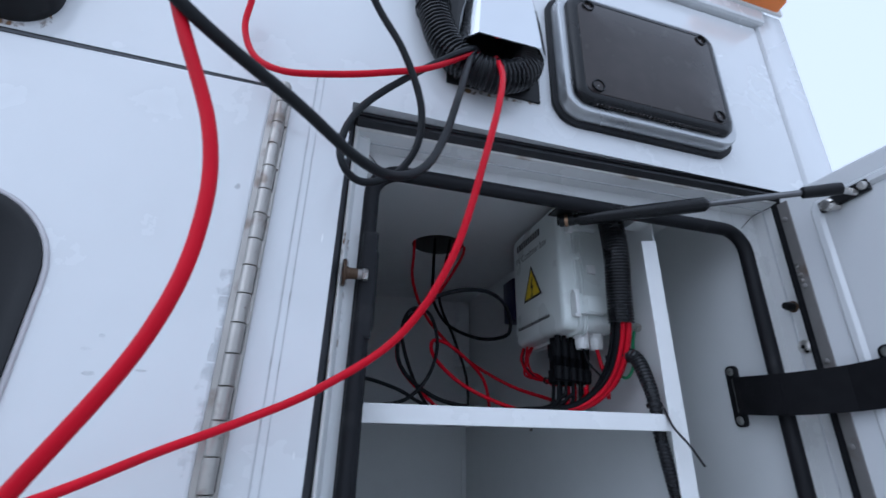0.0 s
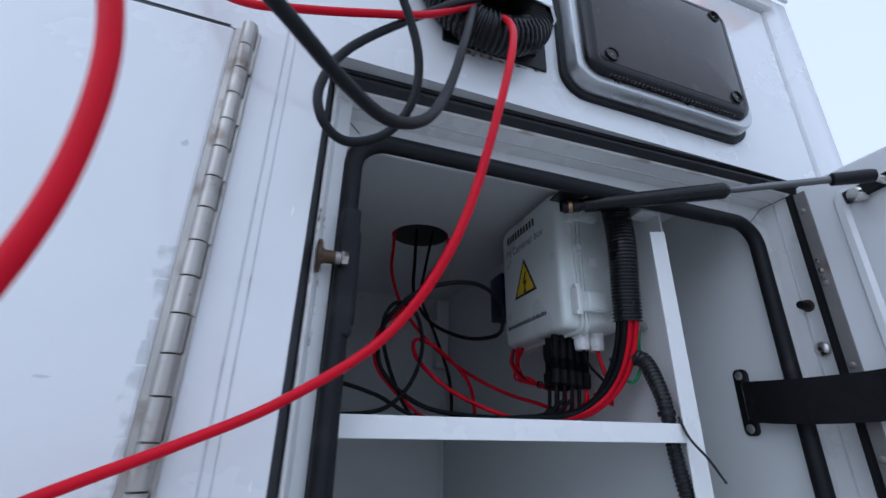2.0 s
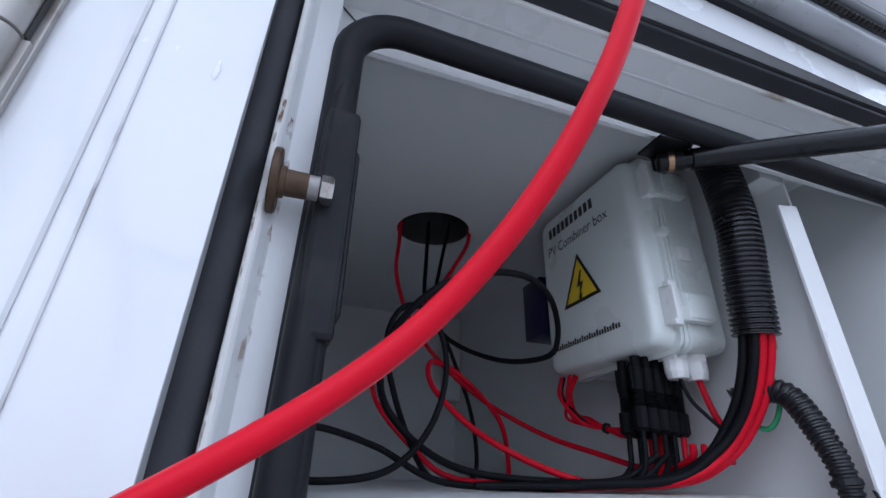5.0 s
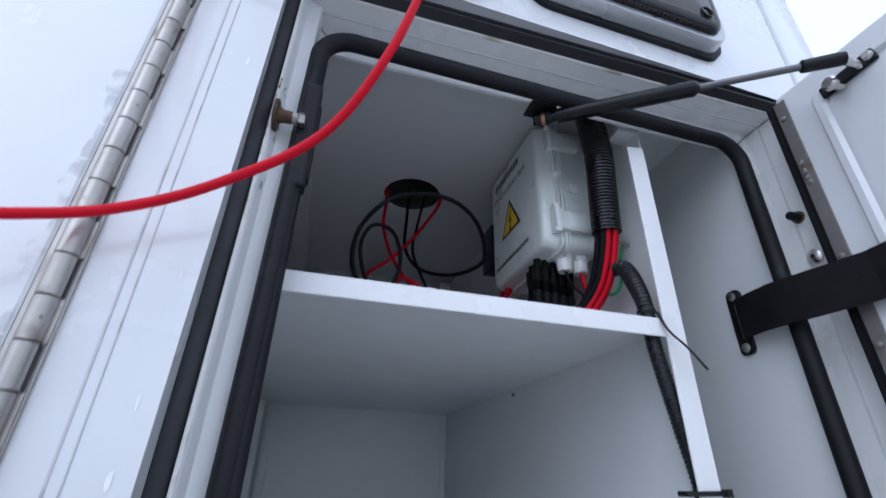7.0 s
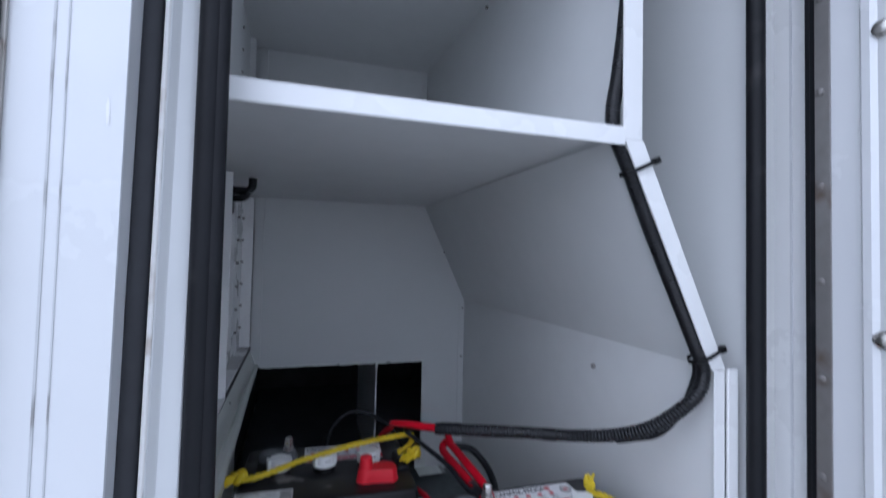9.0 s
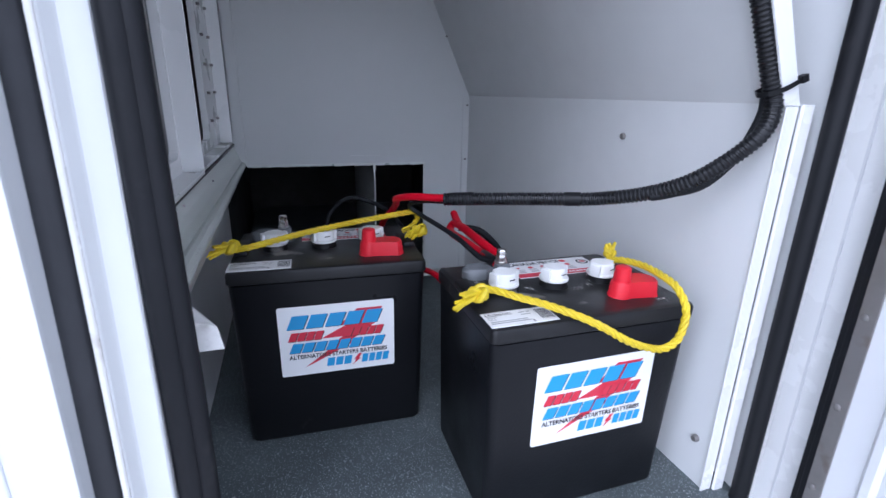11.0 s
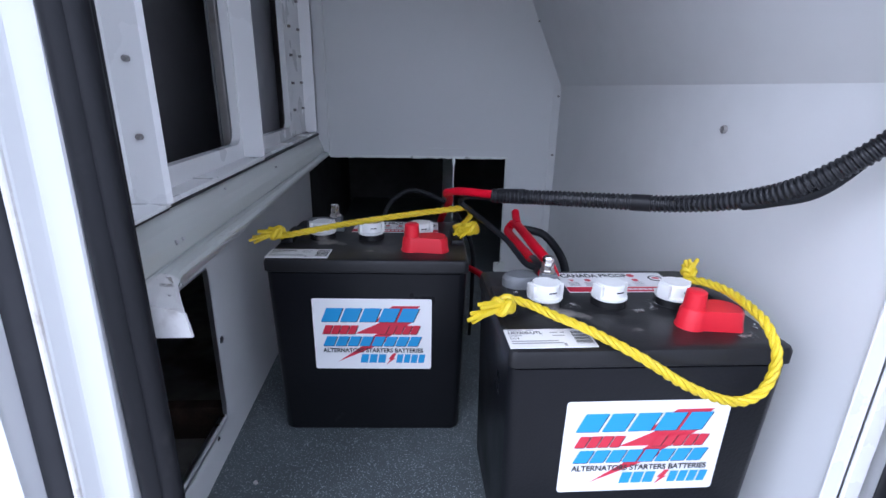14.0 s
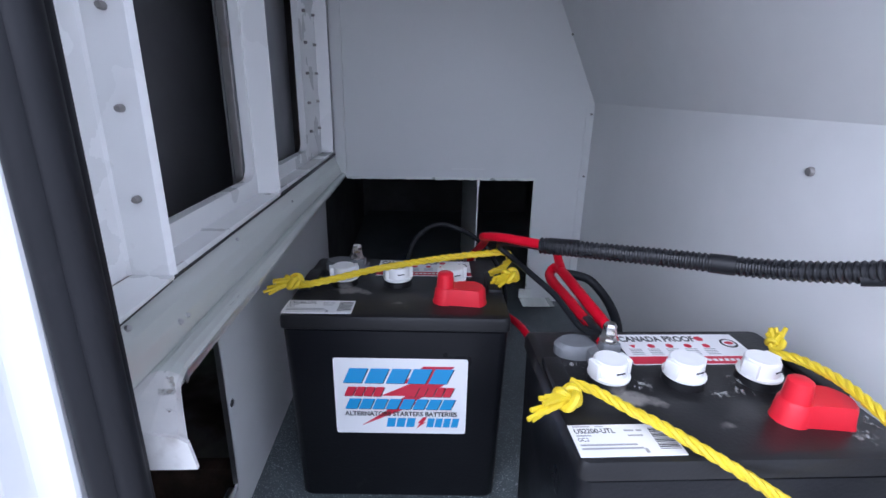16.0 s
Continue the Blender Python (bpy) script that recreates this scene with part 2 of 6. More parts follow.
def rounded(x0, x1, z0, z1, r, n=6):
    pts = []
    for cx, cz, a in ((x1 - r, z1 - r, 0), (x0 + r, z1 - r, 90), (x0 + r, z0 + r, 180), (x1 - r, z0 + r, 270)):
        for i in range(n + 1):
            t = radians(a + 90 * i / n)
            pts.append((cx + r * math.cos(t), cz + r * math.sin(t)))
    return pts


def ring_loft(bm, loops, close_first=True, close_last=True):
    """Loops of points (same count each) joined into one skin."""
    rows = [[bm.verts.new(p) for p in loop] for loop in loops]
    k = len(rows[0])
    for a, b in zip(rows, rows[1:]):
        for i in range(k):
            bm.faces.new((a[i], a[(i + 1) % k], b[(i + 1) % k], b[i]))
    if close_first:
        bm.faces.new(rows[0][::-1])
    if close_last:
        bm.faces.new(rows[-1])


def spline(pts, steps=12, closed=False):
    p = [Vector(q) for q in pts]
    k = len(p)
    out = []
    for i in range(k if closed else k - 1):
        if closed:
            a, b, c, d = p[(i - 1) % k], p[i], p[(i + 1) % k], p[(i + 2) % k]
        else:
            b, c = p[i], p[i + 1]
            a = p[i - 1] if i else b + (b - c)
            d = p[i + 2] if i + 2 < k else c + (c - b)
        for j in range(steps):
            t = j / steps
            out.append(0.5 * ((2 * b) + (c - a) * t + (2 * a - 5 * b + 4 * c - d) * t * t + (3 * b - a - 3 * c + d) * t ** 3))
    if not closed:
        out.append(p[-1])
    return out


def resample(path, step):
    out, rest = [path[0].copy()], step
    for a, b in zip(path, path[1:]):
        d = (b - a).length
        at = 0.0
        while d - at >= rest:
            at += rest
            out.append(a.lerp(b, at / d))
            rest = step
        rest -= d - at
    out.append(path[-1].copy())
    return out


def frames(path, closed=False):
    """A smoothly carried pair of side directions for each point of a path."""
    k = len(path)
    tan = []
    for i in range(k):
        a = path[(i - 1) % k] if closed or i else path[0]
        b = path[(i + 1) % k] if closed or i + 1 < k else path[-1]
        tan.append((b - a).normalized())
    side = tan[0].cross(Vector((0, 0, 1)))
    if side.length < 0.05:
        side = tan[0].cross(Vector((1, 0, 0)))
    side.normalize()
    rows = []
    for t in tan:
        side = (side - t * side.dot(t)).normalized()
        rows.append((t, side.copy(), t.cross(side)))
    return rows


def tube(bm, path, radius, n=10, closed=False, flat=1.0):
    """A round bar along a path; radius is a number or a function of the point's number."""
    path = [Vector(p) for p in path]
    rows = []
    for i, (t, a, b) in enumerate(frames(path, closed)):
        r = radius(i) if callable(radius) else radius
        rows.append([bm.verts.new(path[i] + (a * math.cos(2 * math.pi * j / n) + b * math.sin(2 * math.pi * j / n) * flat) * r) for j in range(n)])
    for p, q in zip(rows, rows[1:] + rows[:1] if closed else rows[1:]):
        for j in range(n):
            bm.faces.new((p[j], p[(j + 1) % n], q[(j + 1) % n], q[j]))
    if not closed:
        bm.faces.new(rows[0][::-1])
        bm.faces.new(rows[-1])


def disc(bm, at, axis, radius, depth, n=16, top=None):
    """A round plug at a point, along an axis, with a chamfered outer end."""
    a = Vector(axis).normalized()
    p = Vector(at)
    s = a.orthogonal().normalized()
    t = a.cross(s)
    top = radius * 0.8 if top is None else top
    ring_loft(bm, [[p + a * h + (s * math.cos(2 * math.pi * j / n) + t * math.sin(2 * math.pi * j / n)) * r for j in range(n)]
                   for h, r in ((0, radius), (depth * 0.65, radius), (depth, top))])


def screw(at, axis, radius, parent, mat=None, name="screw"):
    """A pan-head screw with a cross recess."""
    bm = bmesh.new()
    a = Vector(axis).normalized()
    disc(bm, Vector(at) - a * 0.001, a, radius, radius * 0.62, 14, radius * 0.62)
    s = a.orthogonal().normalized()
    t = a.cross(s)
    c = Vector(at) + a * radius * 0.58
    for u, v in ((s, t), (t, s)):
        m = Matrix((u, v, a)).transposed().to_4x4()
        m.translation = c
        box(bm, -radius * 0.45, radius * 0.45, -radius * 0.09, radius * 0.09, -radius * 0.05, radius * 0.012, m=m)
    return part(name, bm, mat or STEEL, parent, smooth=True)


def corrugated(bm, pts, radius, depth=0.12, pitch=0.0042, n=12):
    """Split loom: a tube whose wall goes up and down along its length."""
    path = resample(spline(pts, 24), pitch / 4)
    wide = radius if callable(radius) else lambda t: radius
    tube(bm, path, lambda i: wide(i / len(path)) * (1.0, 1.0, 1 - depth, 1 - depth)[i % 4], n)

# ---------------------------------------------------------------- the truck body
SKIN, JAMB, FACE = 0.545, 0.569, 0.620      # outer skin, front edge of the inner frame, plane of shelf fronts
X0, X1, TOP = 0.0640, 0.737, 2.159           # opening in the skin
JX1, JTOP = 0.728, 2.144        # inner frame
BACK, FLOOR_Z, CEIL = 1.388, 0.735, 2.180
WALL_L, WALL_R = 0.041, 0.684
SLOPE = 0.045                                # the floor rises a little to the back
LOW = 0.66                                   # lower end of the doors

# the body side stands slightly askew to the locker: nearer at the closed door, its uprights leaning a little
SKEW = Matrix(((1, 0, 0.0062, -0.0062 * 1.95), (0.0267, 1, 0, -0.0267 * 0.6), (0, 0, 1, 0), (0, 0, 0, 1)))


def askew(ob):
    for o in (ob, *ob.children_recursive):
        if o.data:
            o.data.transform(SKEW)
    return ob


# ground stays out of view; its pale tone is chosen to bounce light up
ground = bmesh.new()
box(ground, -60, 60, -60, 60, -0.3, 0.0)
setting("ground", ground, BOUNCE_GROUND, "unseen ground under the truck body, pale to bounce light upward", "ground")

# outer skin, with its folded edge round the opening
skin = bmesh.new()
prism(skin, [(-1.30, TOP), (-0.016, TOP), (-0.016, 0.0), (X0, 0.0), (X0, TOP), (X1, TOP), (X1, 0.0), (0.775, 0.0), (0.775, 2.512), (-1.30, 2.512)], SKIN, SKIN + 0.022)
bmesh.ops.bevel(skin, geom=[e for e in skin.edges if all(abs(v.co.y - SKIN) < 1e-6 for v in e.verts)], offset=0.0055, segments=4, affect="EDGES", profile=0.5)
box(skin, -1.30, -0.016, SKIN + 0.001, SKIN + 0.022, 0.0, LOW - 0.005)
box(skin, X0, X1, SKIN + 0.001, SKIN + 0.022, 0.0, LOW - 0.005)
box(skin, X0 - 0.003, X0 - 0.0002, SKIN + 0.0215, SKIN + 0.060, LOW, TOP)
box(skin, X0, X1, SKIN + 0.0215, SKIN + 0.036, TOP + 0.0002, TOP + 0.003)
askew(setting("wall_outer", skin, WHITE, "glossy white painted truck body side, slightly dirty", "wall", True))
# corner post and the rail under the roof
post = bmesh.new()
box(post, 0.778, 0.850, SKIN - 0.004, SKIN + 0.06, 0.0, 2.56, bevel=0.008)
askew(setting("trim_corner_post", post, WHITE, "white rounded corner post of the truck body", "trim", True))
rail = bmesh.new()
box(rail, -1.30, 0.79, SKIN - 0.012, SKIN + 0.04, 2.516, 2.62, bevel=0.006)
askew(setting("trim_roof_rail", rail, WHITE, "white roof rail along the top of the truck body", "trim"))
seams = boxes((0.0262, 0.0276, SKIN - 0.0006, SKIN, LOW, 2.182), (0.0338, 0.0347, SKIN - 0.0006, SKIN, LOW, 2.182))
askew(setting("trim_pillar_seam", seams, material("seam_sealer", (0.52, 0.53, 0.54), 0.5, dirt=(0.2, 0.19, 0.18), dirt_amount=0.55, dirt_scale=30),
        "narrow sealed seam with dirt in its edges on a white pillar", "trim"))

# closed hull behind: roof, far walls, ends
hull = boxes((-1.30, 0.85, SKIN + 0.022, 2.6, 2.60, 2.64), (-1.32, -1.30, SKIN, 2.6, 0.0, 2.64), (0.83, 0.85, SKIN + 0.06, 2.6, 0.0, 2.60), (-1.32, 0.85, 2.58, 2.62, 0.0, 2.64))
askew(setting("wall_hull", hull, WHITE, "white painted outer walls and roof of the truck body", "wall"))

# inner frame round the opening: four returns with a bright bead, then the flange that carries the seal
jamb = boxes((JX1, JX1 + 0.004, JAMB, 0.616, LOW, JTOP + 0.004), (0.078, JX1, JAMB, 0.616, JTOP, JTOP + 0.0036), (0.090, JX1, JAMB, 0.616, LOW, LOW + 0.004),
             (0.690, JX1, 0.612, 0.616, LOW + 0.004, JTOP), (0.096, 0.690, 0.612, 0.616, 2.106, JTOP), (0.096, 0.690, 0.612, 0.616, LOW + 0.004, 0.72))


def leaning(bm, profile, low=LOW, high=TOP - 0.001, lean=0.0062, forward=0.018):
    """An upright with a plan profile of (x, y) points; the left post leans in and comes forward lower down."""
    loops = []
    for z in (low, 1.00, 1.28, 1.55, high):
        k = max(0.0, (1.55 - z) / 0.55)
        loops.append([(x + lean * (z - 1.95), y - forward * k, z) for x, y in profile])
    ring_loft(bm, loops)
    return bm


setting("trim_inner_frame", jamb, TRIM, "white painted inner door frame with mitred corners", "frame")
# left post alone is greyer than the frame, to offset its brighter lighting
post = leaning(bmesh.new(), [(0.0790, 0.5675), (0.0806, 0.5690), (0.0836, 0.5770), (0.0845, 0.5785), (0.0965, 0.5830), (0.0975, 0.5845), (0.0975, 0.6160), (0.0930, 0.6160), (0.0930, 0.5865), (0.0815, 0.5820), (0.0765, 0.5700)], LOW, JTOP + 0.004)
setting("trim_frame_post", post, GREY, "folded post of the inner door frame, greyed to offset its bright light", "frame")
bead = boxes((JX1 - 0.001, JX1 + 0.005, JAMB - 0.004, JAMB, LOW, JTOP + 0.005), (0.0770, JX1 - 0.001, JAMB - 0.004, JAMB, JTOP - 0.001, JTOP + 0.005), bevel=0.001)
leaning(bead, [(0.0766, 0.5655), (0.0772, 0.5648), (0.0792, 0.5648), (0.0800, 0.5658), (0.0798, 0.5680), (0.0768, 0.5690)], LOW, JTOP + 0.005)
setting("trim_frame_edge", bead, BEAD, "bright front edge of the inner door frame", "trim")
groove = boxes((JX1 - 0.0014, JX1, 0.590, 0.5925, LOW, JTOP - 0.0015), (0.095, JX1, 0.590, 0.5925, JTOP - 0.0014, JTOP))
setting("trim_frame_fold", groove, WHITE, "fine raised fold line along the inner door frame", "trim")

# dark mitre lines where the frame's members meet
mitre = bmesh.new()
tube(mitre, [(0.0800, 0.5665, 2.1432), (0.0845, 0.5785, 2.1432), (0.0970, 0.5832, 2.1420), (0.0985, 0.6108, 2.1400), (0.1120, 0.6112, 2.1260)], 0.0006, 5)
tube(mitre, [(JX1 - 0.0004, JAMB, JTOP - 0.0004), (JX1 - 0.0004, 0.6112, JTOP - 0.0004), (0.700, 0.6114, 2.118)], 0.0005, 5)
setting("trim_mitre", mitre, BLACK_INK, "dark mitre joints in the corners of the door frame", "trim")

# outer weather seal: rubber ribs between skin and frame
weather = thing("weather_seal", "ribbed black rubber weather strip round the door opening", "door seal")
part("strip", leaning(bmesh.new(), [(0.0628, 0.600), (0.0628, 0.5660), (0.0640, 0.5626), (0.0662, 0.5618), (0.0700, 0.5630), (0.0735, 0.5656), (0.0755, 0.5686), (0.0762, 0.5735), (0.0762, 0.600)]), WEATHER, weather, "dull black rounded rubber strip", True)
for o, d in ((0.0, 0.018), (0.004, 0.014)):
    part("rib", boxes((JX1 + 0.0055 + o, JX1 + 0.0085 + o, SKIN + d, 0.590, LOW, TOP - 0.001), bevel=0.0008), WEATHER, weather)
for o, d, w in ((0.0005, 0.006, 0.0042), (0.005, 0.009, 0.0036), (0.009, 0.005, 0.0038)):
    part("rib", boxes((X0 + 0.0145, JX1 + 0.005, SKIN + d, 0.590, TOP - o - w, TOP - o), bevel=0.001), WEATHER, weather)

# bulb seal on the inner flange
bulb = thing("bulb_seal", "black rubber bulb seal with rounded corners, worn and dusty", "door seal")


def seal_line(x0, x1, z0, z1, r, y, back):
    """A closed line round the opening, its left side leaning with the frame."""
    return [Vector((x + (0.0065 * (z - 2.0) if x < 0.3 else 0.0), y + back * (x - x0) / (x1 - x0), z)) for x, z in rounded(x0, x1, z0, z1, r, 8)]


bm = bmesh.new()
tube(bm, seal_line(0.1050, 0.6790, 0.70, 2.1025, 0.036, 0.587, 0.010), 0.0100, 16, closed=True)
part("bulb", bm, RUBBER, bulb, smooth=True)
bm = bmesh.new()
tube(bm, [(0.0980, 0.5740, LOW + 0.05), (0.0998, 0.5740, 1.00), (0.1010, 0.5745, 1.20), (0.1022, 0.5755, 1.55), (0.1050, 0.5775, 1.900), (0.1060, 0.5800, 2.010), (0.1075, 0.5840, 2.060)], lambda i: (0.0086, 0.0086, 0.0086, 0.0086, 0.0084, 0.0070, 0.0040)[i], 12)
part("outer_band", bm, RUBBER, bulb, smooth=True)
bm = bmesh.new()
tube(bm, [(0.1080, 0.5745, LOW + 0.05), (0.1098, 0.5750, 1.00), (0.1092, 0.5750, 1.12), (0.1086, 0.5755, 1.22), (0.1086, 0.5765, 1.55), (0.1084, 0.5785, 1.900), (0.1082, 0.5805, 2.010), (0.1080, 0.5840, 2.060)], lambda i: (0.0068, 0.0068, 0.0068, 0.0068, 0.0068, 0.0068, 0.0058, 0.0036)[i], 12)
part("inner_lobe", bm, RUBBER, bulb, smooth=True)

# compartment shell
shell_back = bmesh.new()
# back wall: upper part, then the part beside the cut-out
prism(shell_back, [(WALL_L, 1.052), (0.492, 1.052), (0.492, FLOOR_Z), (0.612, FLOOR_Z), (0.612, 1.212), (0.492, 1.464), (0.492, CEIL), (WALL_L, CEIL)], BACK, BACK + 0.003)
box(shell_back, 0.492, WALL_R, BACK, BACK + 0.003, 1.464, CEIL)
box(shell_back, 0.612, WALL_R, BACK, BACK + 0.003, FLOOR_Z, 1.464)
setting("wall_back", shell_back, GREY, "grey painted sheet metal back wall with a rough cut-out low down", "wall")
flange = boxes((0.474, 0.487, BACK - 0.003, BACK - 0.0005, 1.49, 1.81), (0.590, 0.606, BACK - 0.003, BACK - 0.0005, FLOOR_Z, 1.205), (0.066, 0.087, BACK - 0.012, BACK - 0.0005, 1.060, 1.459), (0.066, 0.084, BACK - 0.012, BACK - 0.0005, 1.468, 1.825), (0.067, 0.098, BACK - 0.012, BACK - 0.0005, 1.832, 2.138))
setting("trim_back_flange", flange, GREY, "narrow grey folded flanges in the corners of the back wall", "trim")
raw = boxes((0.086, 0.494, BACK - 0.004, BACK - 0.001, 1.049, 1.053), (0.489, 0.4925, BACK - 0.004, BACK - 0.001, 0.76, 1.049), bevel=0.0006)
rnd = random.Random(21)
for i in range(14):
    x = 0.10 + i * 0.028 + rnd.uniform(-0.006, 0.006)
    w, d = rnd.uniform(0.006, 0.024), rnd.uniform(0.0002, 0.0012)
    box(raw, x, x + w, BACK - 0.0046, BACK - 0.0006, 1.049 - d, 1.0502)
box(raw, 0.3655, 0.3715, BACK - 0.0045, BACK - 0.001, 1.036, 1.050)
box(raw, 0.472, 0.500, BACK - 0.016, BACK - 0.014, 0.7775, 0.8000)
box(raw, 0.474, 0.545, BACK - 0.060, BACK - 0.014, 0.7755, 0.7770)
setting("trim_cut_edge", raw, GALV, "bare rough cut metal edge of the opening in the back wall", "trim")

ceiling = bmesh.new()
hole = [(0.289 + 0.056 * math.cos(2 * math.pi * i / 32), 0.975 + 0.056 * math.sin(2 * math.pi * i / 32)) for i in range(32)]
outer = []
for x, y in hole:
    dx, dy = x - 0.289, y - 0.975
    k = min((((0.70 if dx > 0 else 0.02) - 0.289) / dx) if abs(dx) > 1e-6 else 9e9, (((BACK if dy > 0 else 0.616) - 0.975) / dy) if abs(dy) > 1e-6 else 9e9)
    outer.append((0.289 + dx * k, 0.975 + dy * k))
for cx, cy in ((0.02, 0.616), (0.70, 0.616), (0.02, BACK), (0.70, BACK)):
    i = min(range(32), key=lambda j: (outer[j][0] - cx) ** 2 + (outer[j][1] - cy) ** 2)
    outer[i] = (cx, cy)
ring_loft(ceiling, [[(x, y, CEIL) for x, y in outer], [(x, y, CEIL) for x, y in hole], [(x, y, CEIL + 0.003) for x, y in hole], [(x, y, CEIL + 0.003) for x, y in outer]], False, False)
setting("ceiling", ceiling, GREY, "grey painted sheet metal ceiling with a round cable hole", "ceiling")
# sleeve over the hole, its near-black colour imitating the shade up there
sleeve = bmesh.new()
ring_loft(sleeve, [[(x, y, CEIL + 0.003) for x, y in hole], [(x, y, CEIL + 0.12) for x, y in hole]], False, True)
setting("ceiling_hole_sleeve", sleeve, CAVITY_SHADE, "cavity above the round cable hole, shade painted near-black", "ceiling")

right = boxes((WALL_R, WALL_R + 0.003, 0.612, BACK, LOW, CEIL))
setting("wall_right", right, GREY, "pale grey painted right side wall of the locker", "wall")

floor_bm = bmesh.new()
prism(floor_bm, [(0.60, 0.7265), (2.2, 0.7265 + 1.6 * SLOPE), (2.2, 0.70), (0.60, 0.70)], 0.036, 0.70, "x")
setting("floor", floor_bm, FLOOR, "dark speckled rubber floor mat, dusty", "floor")

# partition: upright, then slanting out, then upright again, with a white front flange
def partition_piece(front, back):
    """A sheet between a front edge and a back edge, each two points (x, z)."""
    bm = bmesh.new()
    ring_loft(bm, [[(x, y, z) for x, z in (*line, (line[1][0] + 0.003, line[1][1]), (line[0][0] + 0.003, line[0][1]))] for y, line in ((FACE + 0.002, front), (BACK, back))])
    return bm


partition = thing("partition", "pale grey sheet metal partition with a white folded front edge, kinked outward", "partition")
part("panel", partition_piece(((0.534, CEIL), (0.534, 1.4655)), ((0.488, CEIL), (0.488, 1.4655))), GREY, partition)
part("slanted_panel", partition_piece(((0.510, 1.455), (0.642, 1.192)), ((0.488, 1.464), (0.606, 1.212))), GREY, partition)
part("lower_panel", partition_piece(((0.642, 1.192), (0.644, FLOOR_Z - 0.01)), ((0.606, 1.212), (0.608, FLOOR_Z - 0.01))), GREY, partition)
bm = bmesh.new()
prism(bm, [(0.510, 2.073), (0.535, 2.077), (0.535, 1.453), (0.510, 1.453)], FACE - 0.002, FACE)
part("front_edge", bm, TRIM, partition, "white front edge")
bm = bmesh.new()
prism(bm, [(0.512, 1.4525), (0.537, 1.4525), (0.657, 1.191), (0.636, 1.191)], FACE - 0.002, FACE)
part("front_edge", bm, TRIM, partition, "white slanted front edge")
bm = boxes((0.640, 0.656, FACE - 0.002, FACE, LOW, 1.190), bevel=0.0007)
part("lower_edge", bm, TRIM, partition, "white lower front edge")
bm = boxes((0.6575, 0.672, FACE - 0.006, FACE - 0.002, LOW, 1.192), bevel=0.0007)
part("lower_edge", bm, TRIM, partition, "white lower front edge")
bm = boxes((0.505, 0.536, FACE + 0.002, FACE + 0.03, 2.105, 2.122), bevel=0.001)
part("top_clip", bm, GREY, partition)


def shelf(z, x_end, name_label):
    ob = thing("shelf", name_label, "shelf", "shelves in the locker")
    bm = bmesh.new()
    prism(bm, [(WALL_L, FACE), (0.492, FACE), (0.492, 0.644), (0.5325, 0.644), (0.488, BACK), (WALL_L, BACK)], z - 0.003, z, "z")
    part("board", bm, GREY, ob)
    bm = boxes((WALL_L + 0.004, x_end - 0.0005, FACE - 0.004, FACE - 0.001, z - 0.020, z + 0.0005), bevel=0.0008)
    part("front_lip", bm, TRIM, ob, "white folded front lip")
    return ob


shelf(1.830, 0.510, "white painted sheet metal shelf holding cables")
shelf(1.465, 0.512, "white painted sheet metal shelf, empty but for crumbs")

scratch = boxes((0.311, 0.345, BACK - 0.0006, BACK - 0.0002, 1.0712, 1.0722), (0.350, 0.382, BACK - 0.0006, BACK - 0.0002, 1.0716, 1.0724))
setting("trim_wall_scratch", scratch, STICKER, "fine pale scratch in the grey back wall", "scratch")

# left wall: solid above, framed bays below, ledge, cut-out at the floor
left = thing("wall_left", "grey painted left wall with ribs and two framed openings above a ledge", "wall")
left["kind"] = "structure"
part("panel", boxes((0.036, 0.039, 0.616, BACK - 0.004, 1.43, CEIL - 0.002)), GREY, left)
part("edge_post", boxes((0.036, 0.056, 0.616, 0.632, 1.088, CEIL - 0.004), bevel=0.002), GREY, left)

# left wall: framed bays with round-cornered openings, bolted flanges, then the bent ledge
def bay(xf, y0, y1, z0, z1, oy0, oy1, oz0, oz1, r=0.018, depth=0.011):
    """A sheet with a round-cornered opening whose edge is folded inward."""
    bm = bmesh.new()
    inner = rounded(oy0, oy1, oz0, oz1, r, 6)
    cy, cz = (oy0 + oy1) / 2, (oz0 + oz1) / 2
    outer = []
    for y, z in inner:
        dy, dz = y - cy, z - cz
        ky = ((y1 if dy > 0 else y0) - cy) / dy if abs(dy) > 1e-6 else 9e9
        kz = ((z1 if dz > 0 else z0) - cz) / dz if abs(dz) > 1e-6 else 9e9
        k = min(ky, kz)
        outer.append((cy + dy * k, cz + dz * k))
    ring_loft(bm, [[(xf - 0.003, *p) for p in outer], [(xf, *p) for p in outer], [(xf, *p) for p in inner], [(xf - depth, *p) for p in inner]], False, False)
    for a, b in ((y0, z0), (y0, z1), (y1, z0), (y1, z1)):
        s, t = (0.022 if a == y0 else -0.022), (0.022 if b == z0 else -0.022)
        prism(bm, [(a, b), (a + s, b), (a, b + t)], xf - 0.003, xf - 0.0002, "x")
    return bm


def fold(bm, line, z0, z1, thick=0.002):
    """A folded sheet standing upright on a plan line of (x, y) points."""
    low = [(x, y) for x, y in line] + [(x - thick, y + thick * 0.4) for x, y in line[::-1]]
    prism(bm, low, z0, z1, "z")


def tilted(bm, slope=0.026):
    """The lower frames rise a little to the back."""
    for v in bm.verts:
        v.co.z += slope * (v.co.y - 0.70)
    return bm


